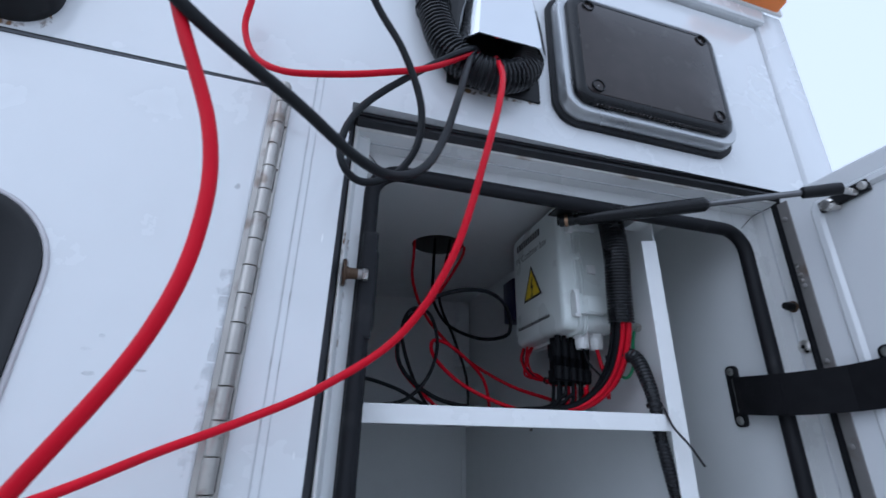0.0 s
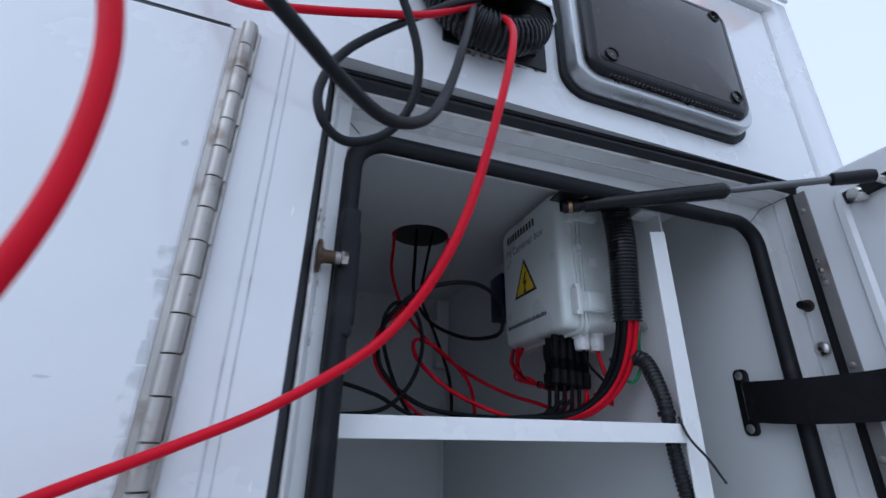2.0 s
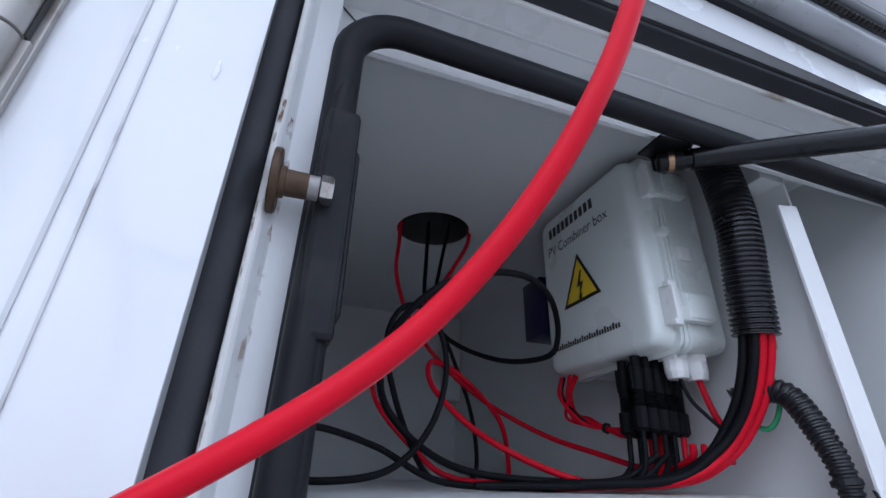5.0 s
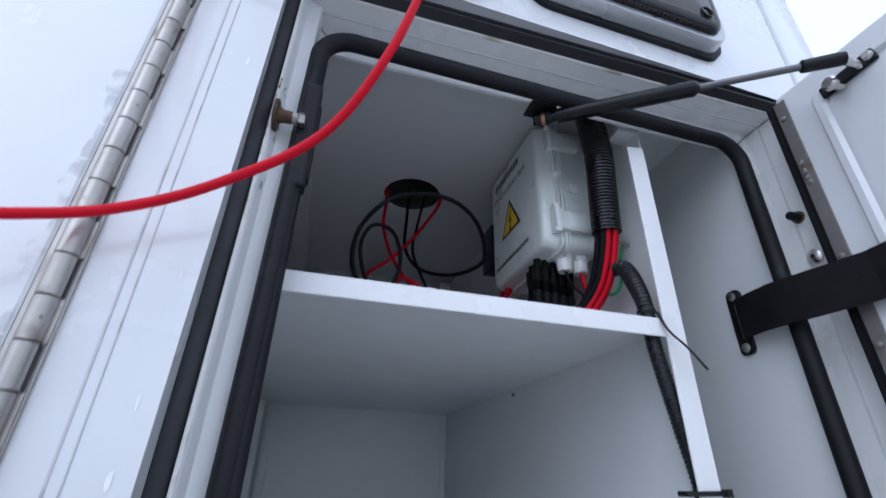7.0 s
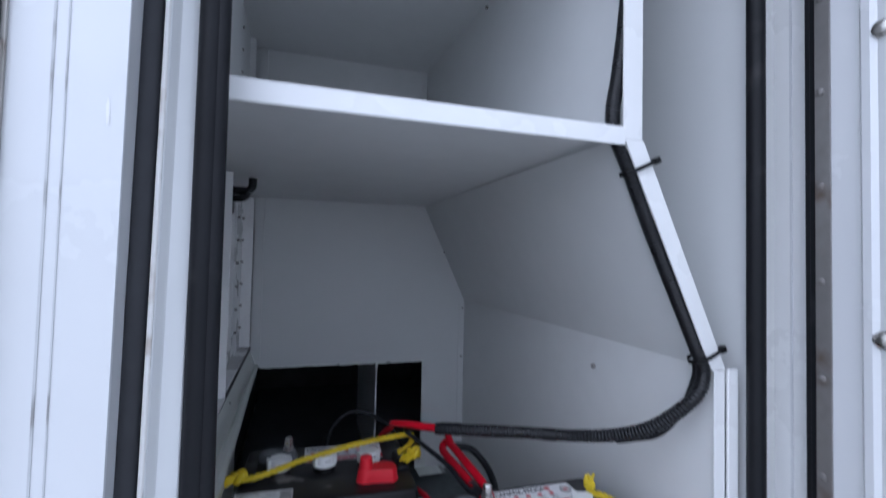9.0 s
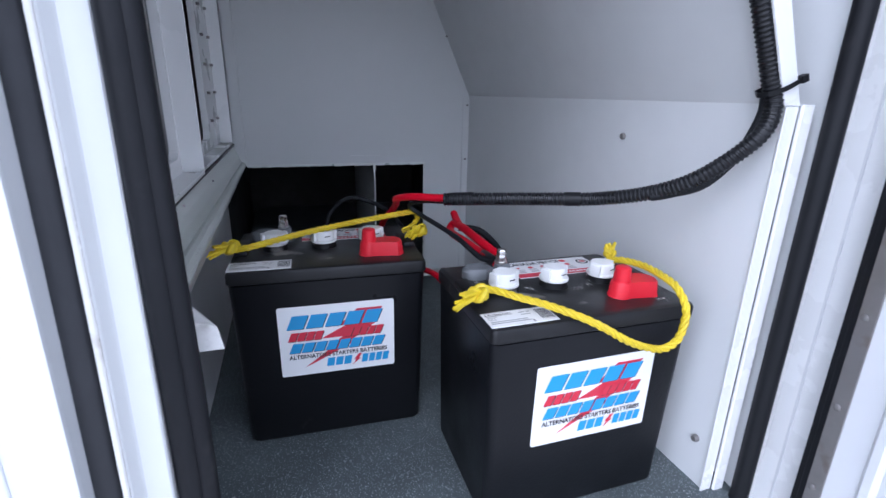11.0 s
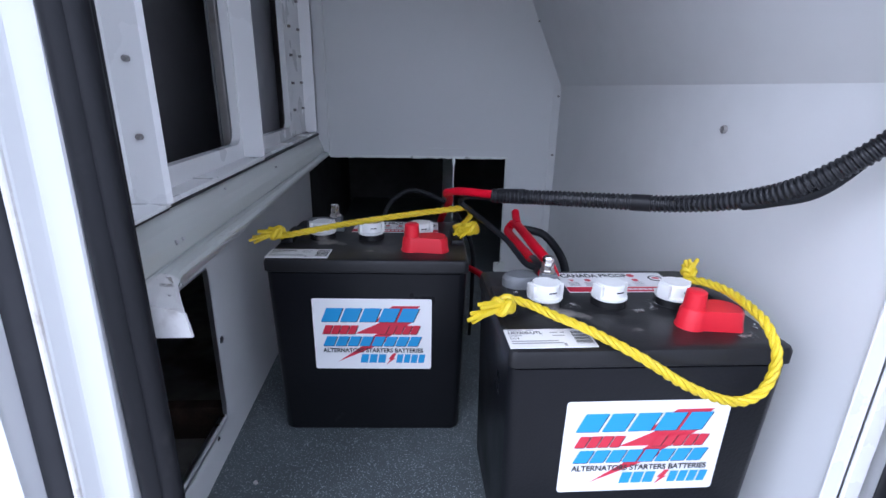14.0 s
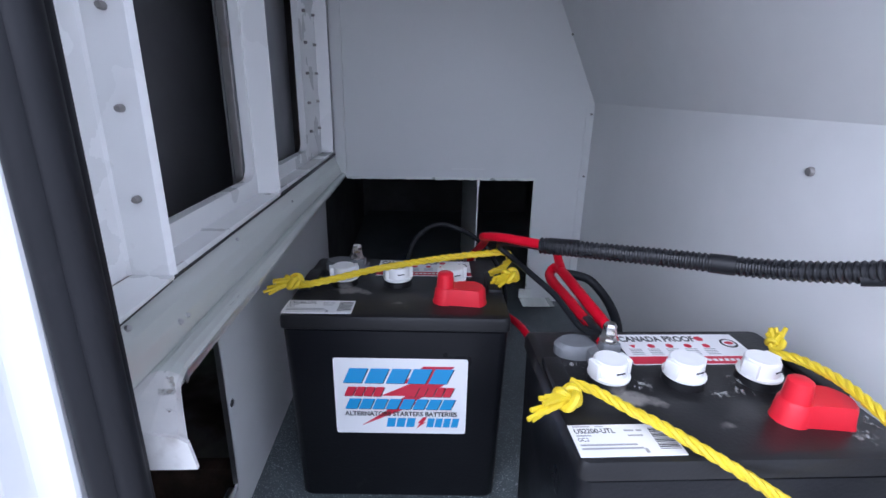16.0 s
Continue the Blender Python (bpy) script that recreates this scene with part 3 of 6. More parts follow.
part("bay_panel", tilted(bay(0.0400, 0.716, 0.979, 1.086, 1.440, 0.732, 0.9735, 1.106, 1.412)), TRIM, left, "white recessed panel with a round-cornered opening")
part("bay_panel", tilted(bay(0.0400, 0.985, 1.262, 1.086, 1.436, 0.996, 1.246, 1.106, 1.408)), TRIM, left, "white recessed panel with a round-cornered opening")
part("bay_panel", bay(0.0660, 0.640, 0.990, 1.832, 2.134, 0.690, 0.886, 1.850, 2.085), GREY, left, "grey panel with a round-cornered opening")
part("bay_panel", boxes((0.0630, 0.0660, 0.640, 1.042, 1.468, 1.826), bevel=0.001), GREY, left, "grey flush panel")
# sills with a raised lip, and the rib between the openings
part("sill", tilted(boxes((0.036, 0.0650, 0.716, 0.980, 1.0835, 1.0860), (0.0650, 0.0672, 0.716, 0.980, 1.0835, 1.0885), bevel=0.0006)), TRIM, left)
part("sill", tilted(boxes((0.036, 0.0610, 0.984, 1.366, 1.0835, 1.0860), (0.0610, 0.0632, 0.984, 1.366, 1.0835, 1.0885), bevel=0.0006)), TRIM, left)
part("rib", tilted(boxes((0.036, 0.0672, 0.9795, 0.9830, 1.0862, 1.440), bevel=0.0008)), TRIM, left, "white rib between the openings")
bm = bmesh.new()
fold(bm, [(0.0372, 0.633), (0.0368, 0.7110), (0.0385, 0.7135), (0.0655, 0.7120), (0.0668, 0.7132), (0.0690, 0.7160)], 1.0850, 1.462)
part("bolt_flange", bm, TRIM, left, "white folded flange with bolts")
part("inner_jamb", tilted(boxes((0.0190, 0.0285, 0.9660, 0.9700, 1.092, 1.43), bevel=0.001)), DULL, left, "dull beige metal edge behind the opening")
# added sheet; its dark colour imitates the shade behind the opening
part("inner_sheet", boxes((-0.0640, -0.0600, 0.700, 1.440, 1.066, 1.45)), BAY_SHADE, left, "sheet added behind the opening, dark grey for the shade there")
bm = bmesh.new()
prism(bm, [(0.038, 0.622), (0.0742, 0.622), (0.0670, 0.7150), (0.038, 0.7150)], 1.0820, 1.0848, "z")
part("flange_foot", bm, TRIM, left)
bm = bmesh.new()
fold(bm, [(0.0385, 1.263), (0.0400, 1.266), (0.0415, 1.362), (0.0640, 1.367)], 1.088, 1.440)
part("bolt_flange", tilted(bm), TRIM, left, "white folded flange with bolts")
part("backing", boxes((0.0020, 0.0040, 1.000, 1.300, 1.09, 1.44)), PRIMER, left, "grey sheet behind the opening")
bm = bmesh.new()
fold(bm, [(0.060, 1.044), (0.048, 1.050), (0.048, 1.330), (0.060, 1.336)], 1.468, 1.826)
part("bolt_flange", bm, GREY, left, "grey recessed flange with bolts")
bm = bmesh.new()
fold(bm, [(0.060, 0.992), (0.044, 1.000), (0.044, 1.330), (0.060, 1.336)], 1.832, 2.134)
part("bolt_flange", bm, GREY, left, "grey recessed flange with bolts")
part("top_angle", boxes((0.068, 0.095, 0.622, BACK - 0.001, 2.138, 2.142), (0.092, 0.095, 0.622, BACK - 0.001, 2.142, CEIL - 0.001), (0.040, 0.068, 0.622, BACK - 0.001, 2.134, 2.138), bevel=0.001), GREY, left)
rows = [(0.0530, 0.7128, (1.1405, 1.1995, 1.2585, 1.3175, 1.3765, 1.4355), 0.0026), (0.040, 1.275, (1.152, 1.202, 1.252, 1.302, 1.352, 1.402), 0.0026), (0.042, 1.338, (1.155, 1.205, 1.255, 1.305, 1.355, 1.405), 0.0026),
        (0.048, 1.170, (1.50, 1.545, 1.59, 1.635, 1.68, 1.725, 1.77), 0.0026), (0.048, 1.215, (1.50, 1.59, 1.68), 0.0026), (0.044, 1.240, (1.86, 1.91, 1.96, 2.01, 2.06), 0.0026), (0.044, 1.290, (1.86, 1.91, 1.96, 2.01, 2.06), 0.0026)]
for x, y, zs, r in rows:
    way = (0.05, -1, 0) if y < 0.8 else (1, 0, 0)
    for z in zs:
        bm = bmesh.new()
        disc(bm, (x, y, z), way, r, r * 2.2, 12, r * 0.72)
        part("bolt", bm, DULL, left, smooth=True)
for y in (0.76, 0.90, 1.04, 1.20):
    bm = bmesh.new()
    disc(bm, (0.082, y, 2.1382), (0, 0, -1), 0.0036, 0.004, 12)
    part("bolt", bm, STEEL, left, smooth=True)

# bent ledge under the bays, wider and flared at the near end
def between(rows, y):
    for (a, p), (b, q) in zip(rows, rows[1:]):
        if y <= b:
            t = max(0.0, (y - a) / (b - a))
            return p + (q - p) * t
    return rows[-1][1]


EDGE = [(0.600, 0.1240), (0.620, 0.1125), (0.645, 0.0985), (0.665, 0.0922), (0.730, 0.0915), (0.900, 0.0910), (1.150, 0.0870), (1.390, 0.0840)]
SLOPING = [(0.045, 1.0797), (0.058, 1.0797), (0.0610, 1.0785), (0.0690, 1.0660), (0.0730, 1.0560), (0.0758, 1.0440), (0.0750, 1.0425)]
ROLLED = [(0.0765, 1.0425), (0.0805, 1.0445), (0.0860, 1.0440), (0.0905, 1.0415), (0.0920, 1.0385), (0.0918, 1.0350)]


def flared(x, y):
    """The slope keeps its line; only the rolled edge widens."""
    return x if x <= 0.0765 else 0.0765 + (x - 0.0765) / 0.0155 * (between(EDGE, y) - 0.0765)


def underside(points):
    return [(x - 0.0016, z - 0.0016) for x, z in points[::-1]]


bm = bmesh.new()
prof = SLOPING + ROLLED + underside(SLOPING + ROLLED)
loops = []
for i in range(65):
    y = 0.655 + (BACK - 0.002 - 0.655) * i / 64
    ragged = 0.0007 * math.sin(i * 1.3) + 0.0005 * math.sin(i * 3.1)
    loops.append([(flared(x, y) + 0.0002 * math.sin(i * 0.7 + z * 90) * (i > 0), y, z + (ragged if z < 1.037 else 0.0002 * math.sin(i * 0.9 + x * 60)) * (i > 0)) for x, z in prof])
ring_loft(bm, loops)
ledge = part("ledge", tilted(bm), GALV, left, "dented bare aluminium ledge with a ragged edge")
# torn lip curling out under the ledge, bare and bright
bm = bmesh.new()
rnd = random.Random(21)
loops = []
for i in range(41):
    t = i / 40
    y = 0.658 + 0.150 * t
    w = 0.0008 + 0.0011 * (1.0 - t) * rnd.uniform(0.3, 1.0)
    x = between(EDGE, y) + 0.0003
    loops.append([(x, y, 1.0355 + w), (x + 0.0007, y, 1.0355 - w), (x + 0.0013, y, 1.0345 - w), (x + 0.0002, y, 1.0345 - w)])
ring_loft(bm, loops)
part("torn_lip", tilted(bm), ALU, ledge, "bright torn metal lip")


def near_end(points):
    bm = bmesh.new()
    loops = []
    for i in range(13):
        y = 0.6005 + (0.6550 - 0.6005) * i / 12
        loops.append([(flared(x, y), y, z) for x, z in points])
    ring_loft(bm, loops)
    return tilted(bm)


part("ledge", near_end(SLOPING + underside(SLOPING)), GALV, left, "bare aluminium near end of the ledge", smooth=True)
end = near_end([(0.0752, 1.0424)] + ROLLED[:-1] + underside(ROLLED[:-1]))
ring_loft(end, [[(x, y, z) for x, z in ((0.0765, 1.0396), (0.0888, 1.0416), (0.1056, 1.0411), (0.1194, 1.0386), (0.1243, 1.0356), (0.1272, 1.0187), (0.0765, 1.0187))] for y in (0.5985, 0.6008)])
ledge_end = part("ledge_end", end, CHALK, left, "white painted folded end of the ledge, paint chipped")
worn = bmesh.new()
rnd = random.Random(3)
for yc, yr, fc, fr in ((0.640, 0.012, 0.0872, 0.0036), (0.626, 0.009, 0.0892, 0.0022), (0.648, 0.006, 0.0835, 0.0034)):
    ring = []
    for i in range(18):
        a = 2 * math.pi * i / 18
        k = rnd.uniform(0.6, 1.1)
        y = min(0.6552, yc + yr * k * math.sin(a))
        f = min(0.0916, fc + fr * k * math.cos(a))
        ring.append(worn.verts.new((flared(f, y), y, between(ROLLED, f) + 0.0006 + 0.026 * (y - 0.70))))
    worn.faces.new(ring)
part("paint_wear", worn, WORN, ledge_end, "paint worn through to grey metal")
seam = tilted(boxes((0.041, 0.0664, 0.716, BACK - 0.004, 1.0802, 1.0832)))
prism(seam, [(0.041, 0.630), (0.0724, 0.630), (0.0658, 0.714), (0.041, 0.714)], 1.0795, 1.0818, "z")
part("seam", seam, BLACK_INK, left, "dark open seam above the ledge")
for y, x, z, r in ((0.658, 0.0655, 1.0710, 0.0022), (0.701, 0.0735, 1.0540, 0.0024), (0.712, 0.0738, 1.0540, 0.0018), (0.835, 0.0655, 1.0755, 0.0018), (1.02, 0.0690, 1.0745, 0.0016)):
    bm = bmesh.new()
    disc(bm, (x - 0.002, y, z - 0.001), (0.88, -0.1, 0.46), r, 0.004, 10)
    part("rivet", bm, ALU, left)
# lower wall with a cut-out
LL = 0.038
bm = bmesh.new()
prism(bm, [(0.618, 1.079), (0.618, 0.985), (0.822, 0.985), (0.826, 0.790), (0.822, 0.786), (0.618, 0.784), (0.618, 0.719), (BACK - 0.002, 0.719), (BACK - 0.002, 1.079)], LL - 0.003, LL, "x")
part("lower_panel", bm, GREY, left, "grey lower panel with a square cut-out at the near end")
bm = bmesh.new()
box(bm, LL - 0.010, LL + 0.001, 0.640, 0.822, 0.7815, 0.7845)
box(bm, LL - 0.004, LL + 0.001, 0.8215, 0.8240, 0.790, 0.984)
box(bm, LL - 0.004, LL + 0.001, 0.640, 0.822, 0.9855, 0.9870)
part("cut_edge", bm, ALU, left, "bare cut edge")
bm = bmesh.new()
disc(bm, (LL - 0.001, 0.8365, 0.887), (1, 0, 0), 0.0046, 0.0014, 16)
hole = part("hole", bm, BLACK_INK, left, "drilled hole with a bright burr")
bm = bmesh.new()
tube(bm, [(LL + 0.0006, 0.8365 + 0.0046 * math.cos(a), 0.887 + 0.0046 * math.sin(a)) for a in (-1.3 + 0.26 * i for i in range(11))], 0.0007, 6)
part("burr", bm, ALU, hole)
screw((LL, 0.793, 0.776), (1, 0, 0), 0.003, left, BLACK)

# dark space behind the left wall and the back wall
dark = boxes((-0.62, 0.034, 0.60, 2.2, 0.69, 0.70), (-0.62, -0.60, 0.60, 2.2, 0.70, 2.18), (-0.60, 0.016, 1.45, 1.47, FLOOR_Z, 2.18), (-0.60, 0.02, 0.60, 1.45, 2.16, 2.18), (-0.60, WALL_L - 0.004, 0.60, 0.612, 0.70, 2.18))
setting("wall_inner_hull", dark, DARK_STEEL, "unlit dark inside of the truck body", "wall")
# duct walls coloured near-black in place of the shade inside
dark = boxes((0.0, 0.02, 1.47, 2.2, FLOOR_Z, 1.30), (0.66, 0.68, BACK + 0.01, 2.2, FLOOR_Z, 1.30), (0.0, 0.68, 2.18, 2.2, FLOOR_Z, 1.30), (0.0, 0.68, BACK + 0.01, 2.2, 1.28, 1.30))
setting("wall_duct", dark, CAVITY_SHADE, "duct behind the back wall, its shade put in as near-black colour", "wall")
fin = boxes((0.367, 0.370, BACK - 0.002, 1.75, 0.70, 1.052))
setting("wall_duct_divider", fin, GREY, "thin upright metal divider inside the dark duct", "wall")
tray = boxes((-0.42, 0.006, 0.700, 1.170, 1.062, 1.066), (-0.42, 0.006, 1.170, 1.174, 1.062, 1.098), bevel=0.001)
setting("wall_inner_tray", tray, DARK_STEEL, "dark dusty steel tray behind the left wall", "tray")
plank = bmesh.new()
box(plank, -0.20, 0.018, 0.886, 0.906, 0.700, 0.752, bevel=0.001)
tagged(link("wood_batten", plank, material("dark_stained_wood", (0.085, 0.055, 0.038), 0.7, spread=0.4, scale=40, stretch=(12, 1, 12))), "dark wooden batten lying behind the cut-out", "wood batten")

# ---------------------------------------------------------------- doors
closed = thing("locker_door", "closed glossy white locker door on a stainless piano hinge", "door")
bm = bmesh.new()
box(bm, -1.20, -0.016, SKIN - 0.004, SKIN + 0.02, LOW, 2.1475, bevel=0.003)
part("panel", bm, WHITE, closed)
bm = boxes((-1.25, -0.014, SKIN + 0.0015, SKIN + 0.012, 2.140, 2.1588), (-1.25, -1.20, SKIN + 0.004, SKIN + 0.012, LOW, 2.1585))
part("gap_seal", bm, material("grey_gap_seal", (0.11, 0.115, 0.125), 0.6, spread=0.2, dirt=(0.04, 0.04, 0.04), dirt_amount=0.58), closed, "grey rubber in the door gap")
# thin black bar that draws the gap's shadow line
bm = boxes((-1.25, -0.016, SKIN - 0.0005, SKIN + 0.0013, 2.1478, 2.1500))
part("gap_shadow_line", bm, BLACK, closed, "black bar drawn as the shadow line of the gap")
bm = boxes((-0.0165, 0.0045, SKIN - 0.003, SKIN - 0.0005, LOW, 2.149), bevel=0.0005)
part("hinge_leaf", bm, HINGE, closed, "stainless hinge leaf")
HX, HY = -0.0045, SKIN - 0.0070
z, k = 2.1515, 0
while z > LOW + 0.05:
    bm = bmesh.new()
    tube(bm, [(HX, HY, z), (HX, HY, z - 0.0004), (HX, HY, z - 0.0255), (HX, HY, z - 0.0259)], lambda i: (0.0058, 0.0064, 0.0064, 0.0058)[i], 16)
    if k % 2:
        box(bm, HX + 0.002, HX + 0.0085, HY + 0.0015, HY + 0.0045, z - 0.0259, z)
    part("hinge_knuckle", bm, HINGE, closed, smooth=True)
    if k % 2 == 0:
        part("hinge_gap", boxes((HX + 0.0045, HX + 0.0066, HY + 0.0012, HY + 0.0039, z - 0.0250, z - 0.0010)), BLACK_INK, closed)
    else:
        bm = bmesh.new()
        disc(bm, (HX + 0.0038, HY - 0.0050, z - 0.013), (0.6, -0.8, 0), 0.0011, 0.0004, 8)
        part("weld_pit", bm, DARK_STEEL, closed)
    z -= 0.0266
    k += 1
rnd = random.Random(8)
z = 1.935
bm = bmesh.new()
while z > 1.66:
    d = rnd.uniform(0.010, 0.019)
    w = rnd.uniform(0.003, 0.011)
    bm.faces.new([bm.verts.new((x, SKIN - 0.0044, q)) for x, q in ((-0.0170, z), (-0.0170, z - d), (-0.0180 - w * rnd.uniform(0.7, 1.0), z - d), (-0.0180 - w, z - d * 0.5), (-0.0180 - w * rnd.uniform(0.7, 1.0), z))])
    z -= d + rnd.uniform(0.0, 0.002)
part("sealant_smear", bm, GRIME, closed, "notched grey sealant smeared beside the hinge")["kind"] = "stuff"
# paddle handle with a black dish
bm = bmesh.new()
pts = rounded(-0.370, -0.159, 1.66, 1.985, 0.078, 10)
ring_loft(bm, [[(x, SKIN - 0.004, q) for x, q in pts], [(x, SKIN - 0.009, q) for x, q in pts],
               [(-0.2645 + (x + 0.2645) * 0.93, SKIN - 0.009, 1.8225 + (q - 1.8225) * 0.95) for x, q in pts], [(-0.2645 + (x + 0.2645) * 0.88, SKIN - 0.005, 1.8225 + (q - 1.8225) * 0.92) for x, q in pts]])
part("handle", bm, BLACK, closed, "black oval paddle handle in a recessed dish", smooth=True)
bm = bmesh.new()
tube(bm, [Vector((x, SKIN - 0.0045, q)) for x, q in rounded(-0.3715, -0.1575, 1.6585, 1.9865, 0.0795, 10)], 0.0026, 8, closed=True)
bm_in = bmesh.new()
tube(bm_in, [Vector((x, SKIN - 0.0062, q)) for x, q in rounded(-0.345, -0.205, 1.70, 1.935, 0.055, 10)], 0.0016, 8, closed=True)
part("paddle_outline", bm_in, BLACK, closed, smooth=True)
part("gasket", bm, material("clear_sealant", (0.58, 0.56, 0.57), 0.45, spread=0.12, scale=80, coarse=20), closed, "smeared sealant round the handle", smooth=True)
askew(closed)

# open door, swung square to the body
DX = 0.690
opened = thing("open_locker_door", "open white locker door held by a strut and strap", "door")
bm = boxes((DX, 0.742, -0.16, 0.536, LOW, 2.132), bevel=0.004)
part("panel", bm, WHITE, opened)
bm = bmesh.new()
ring_loft(bm, [[(DX - 0.0005 if d == 0 else DX - 0.005, y, z) for y, z in rounded(-0.10 + e, 0.498 - e, LOW + 0.03 + e, 2.106 - e, 0.02, 6)] for d, e in ((0, 0.0), (1, 0.004), (1, 0.011), (0, 0.015))], False, False)
part("pressed_rib", bm, WHITE, opened, smooth=True)
bm = boxes((DX - 0.001, DX, -0.085, 0.479, LOW + 0.046, 2.088))
part("inner_panel", bm, WHITE, opened)
bm = boxes((DX - 0.0022, DX - 0.0003, 0.5235, 0.5385, LOW, 2.122), bevel=0.0006)
leaf = part("hinge_leaf", bm, DULL, opened, "weathered brown-grey hinge leaf")
bm = boxes((DX + 0.002, DX + 0.007, 0.5365, 0.5470, LOW, 2.128), (DX + 0.004, DX + 0.009, 0.5470, 0.5530, LOW, 2.128), bevel=0.0014)
part("edge_seal", bm, RUBBER, opened, "black rubber strip along the hinge edge")
for i in range(14):
    z = 2.095 - 0.0995 * i
    bm = bmesh.new()
    disc(bm, (DX - 0.002, 0.5325, z), (-1, 0, 0), 0.0038, 0.0028, 14, 0.0022)
    part("rivet", bm, DULL, leaf, smooth=True)
for z in (2.024, 2.012, 2.003):
    bm = bmesh.new()
    disc(bm, (DX - 0.002, 0.5330, z), (-1, 0, 0.2), 0.0030, 0.004, 10)
    part("weld_bead", bm, STEEL, leaf, smooth=True)
for y, z in ((0.479, 1.540), (0.4805, 1.247), (0.484, 0.953), (0.470, 1.80)):
    bm = bmesh.new()
    disc(bm, (DX - 0.0005, y, z), (-1, 0, 0), 0.0086, 0.0016, 20)
    disc(bm, (DX - 0.0018, y, z), (-1, 0, 0), 0.0068, 0.0052, 20, 0.0036)
    part("door_screw", bm, STEEL, opened, "round-head stainless screw", smooth=True)

# ---------------------------------------------------------------- lettering and printed shapes
def lettering(text, height, width=None, bold=0.0):
    """A flat mesh of a line of text in the built-in font, lower left corner at 0, 0."""
    cu = bpy.data.curves.new("lettering", "FONT")
    cu.body, cu.size, cu.offset = text, 1.0, bold
    ob = bpy.data.objects.new("lettering", cu)
    me = bpy.data.meshes.new_from_object(ob)
    bm = bmesh.new()
    bm.from_mesh(me)
    bpy.data.objects.remove(ob)
    xs, ys = [v.co.x for v in bm.verts], [v.co.y for v in bm.verts]
    ky = height / (max(ys) - min(ys))
    kx = width / (max(xs) - min(xs)) if width else ky
    x0, y0 = min(xs), min(ys)
    for v in bm.verts:
        v.co = ((v.co.x - x0) * kx, (v.co.y - y0) * ky, 0.0)
    return bm


def laid(bm, m):
    bmesh.ops.transform(bm, matrix=m, verts=bm.verts)
    return bm


def quads(rows, lean=0.0):
    """Flat printed bars (x0, x1, y0, y1), leaning to the right."""
    bm = bmesh.new()
    for x0, x1, y0, y1 in rows:
        s = lean * (y1 - y0)
        bm.faces.new([bm.verts.new(p) for p in ((x0, y0, 0), (x1, y0, 0), (x1 + s, y1, 0), (x0 + s, y1, 0))])
    return bm


def flat(points):
    bm = bmesh.new()
    bm.faces.new([bm.verts.new((x, y, 0)) for x, y in points])
    return bm


def printed(bm, m, mat, parent, name="print"):
    return part(name, laid(bm, m), mat, parent)


def text_blocks(x0, x1, y0, y1, count, lean, gap=0.12):
    """A row of solid leaning blocks in place of a trade name."""
    w, h = (x1 - x0) / count, y1 - y0
    bm = bmesh.new()
    for i in range(count):
        a, b = x0 + i * w, x0 + (i + 1 - gap) * w
        out = [(a, 0.0), (b, 0.0), (b, 1.0), (a, 1.0)]
        bm.faces.new([bm.verts.new((x + lean * h * t, y0 + h * t, 0)) for x, t in out])
    return bm


# ---------------------------------------------------------------- batteries
def twisted(bm, pts, r, strands=3, step=0.0025):
    """Laid rope: strands wound round a path."""
    path = resample(spline(pts, 16), step)
    fr = frames(path)
    for k in range(strands):
        line = []
        for i, (p, (t, a, b)) in enumerate(zip(path, fr)):
            w = 2 * math.pi * (i * step / (r * 6.5) + k / strands)
            line.append(p + (a * math.cos(w) + b * math.sin(w)) * r * 0.48)
        tube(bm, line, r * 0.56, 7)


def knot(bm, at, size, r):
    p = [Vector(at) + Vector((math.sin(t) + 2 * math.sin(2 * t), math.cos(t) - 2 * math.cos(2 * t), -1.6 * math.sin(3 * t))) * size * 0.30
         for t in (2 * math.pi * i / 60 for i in range(60))]
    tube(bm, p, r, 8, closed=True)
    q = [Vector(at) + Vector((math.cos(t) * 0.8, math.sin(t) * 0.45, 0.8 * math.sin(t + 0.6))) * size * 0.8 for t in (2 * math.pi * i / 30 for i in range(30))]
    tube(bm, q, r * 0.9, 8, closed=True)


def fray(bm, at, way, length, r, seed):
    rnd = random.Random(seed)
    w = Vector(way).normalized()
    for i in range(11):
        o = Vector((rnd.uniform(-1, 1), rnd.uniform(-1, 1), rnd.uniform(-1, 1))) * r
        e = Vector((rnd.uniform(-1, 1), rnd.uniform(-1, 1), rnd.uniform(-0.8, 0.8))) * r * 1.0
        a = Vector(at) + o * 0.5
        k = length * rnd.uniform(0.65, 1.0)
        tube(bm, spline([a, a + w * k * 0.5 + e * 0.4, a + w * k + e], 4), lambda j: r * 0.50 * (1 - 0.05 * j), 5)


W, D, H = 0.248, 0.181, 0.2510


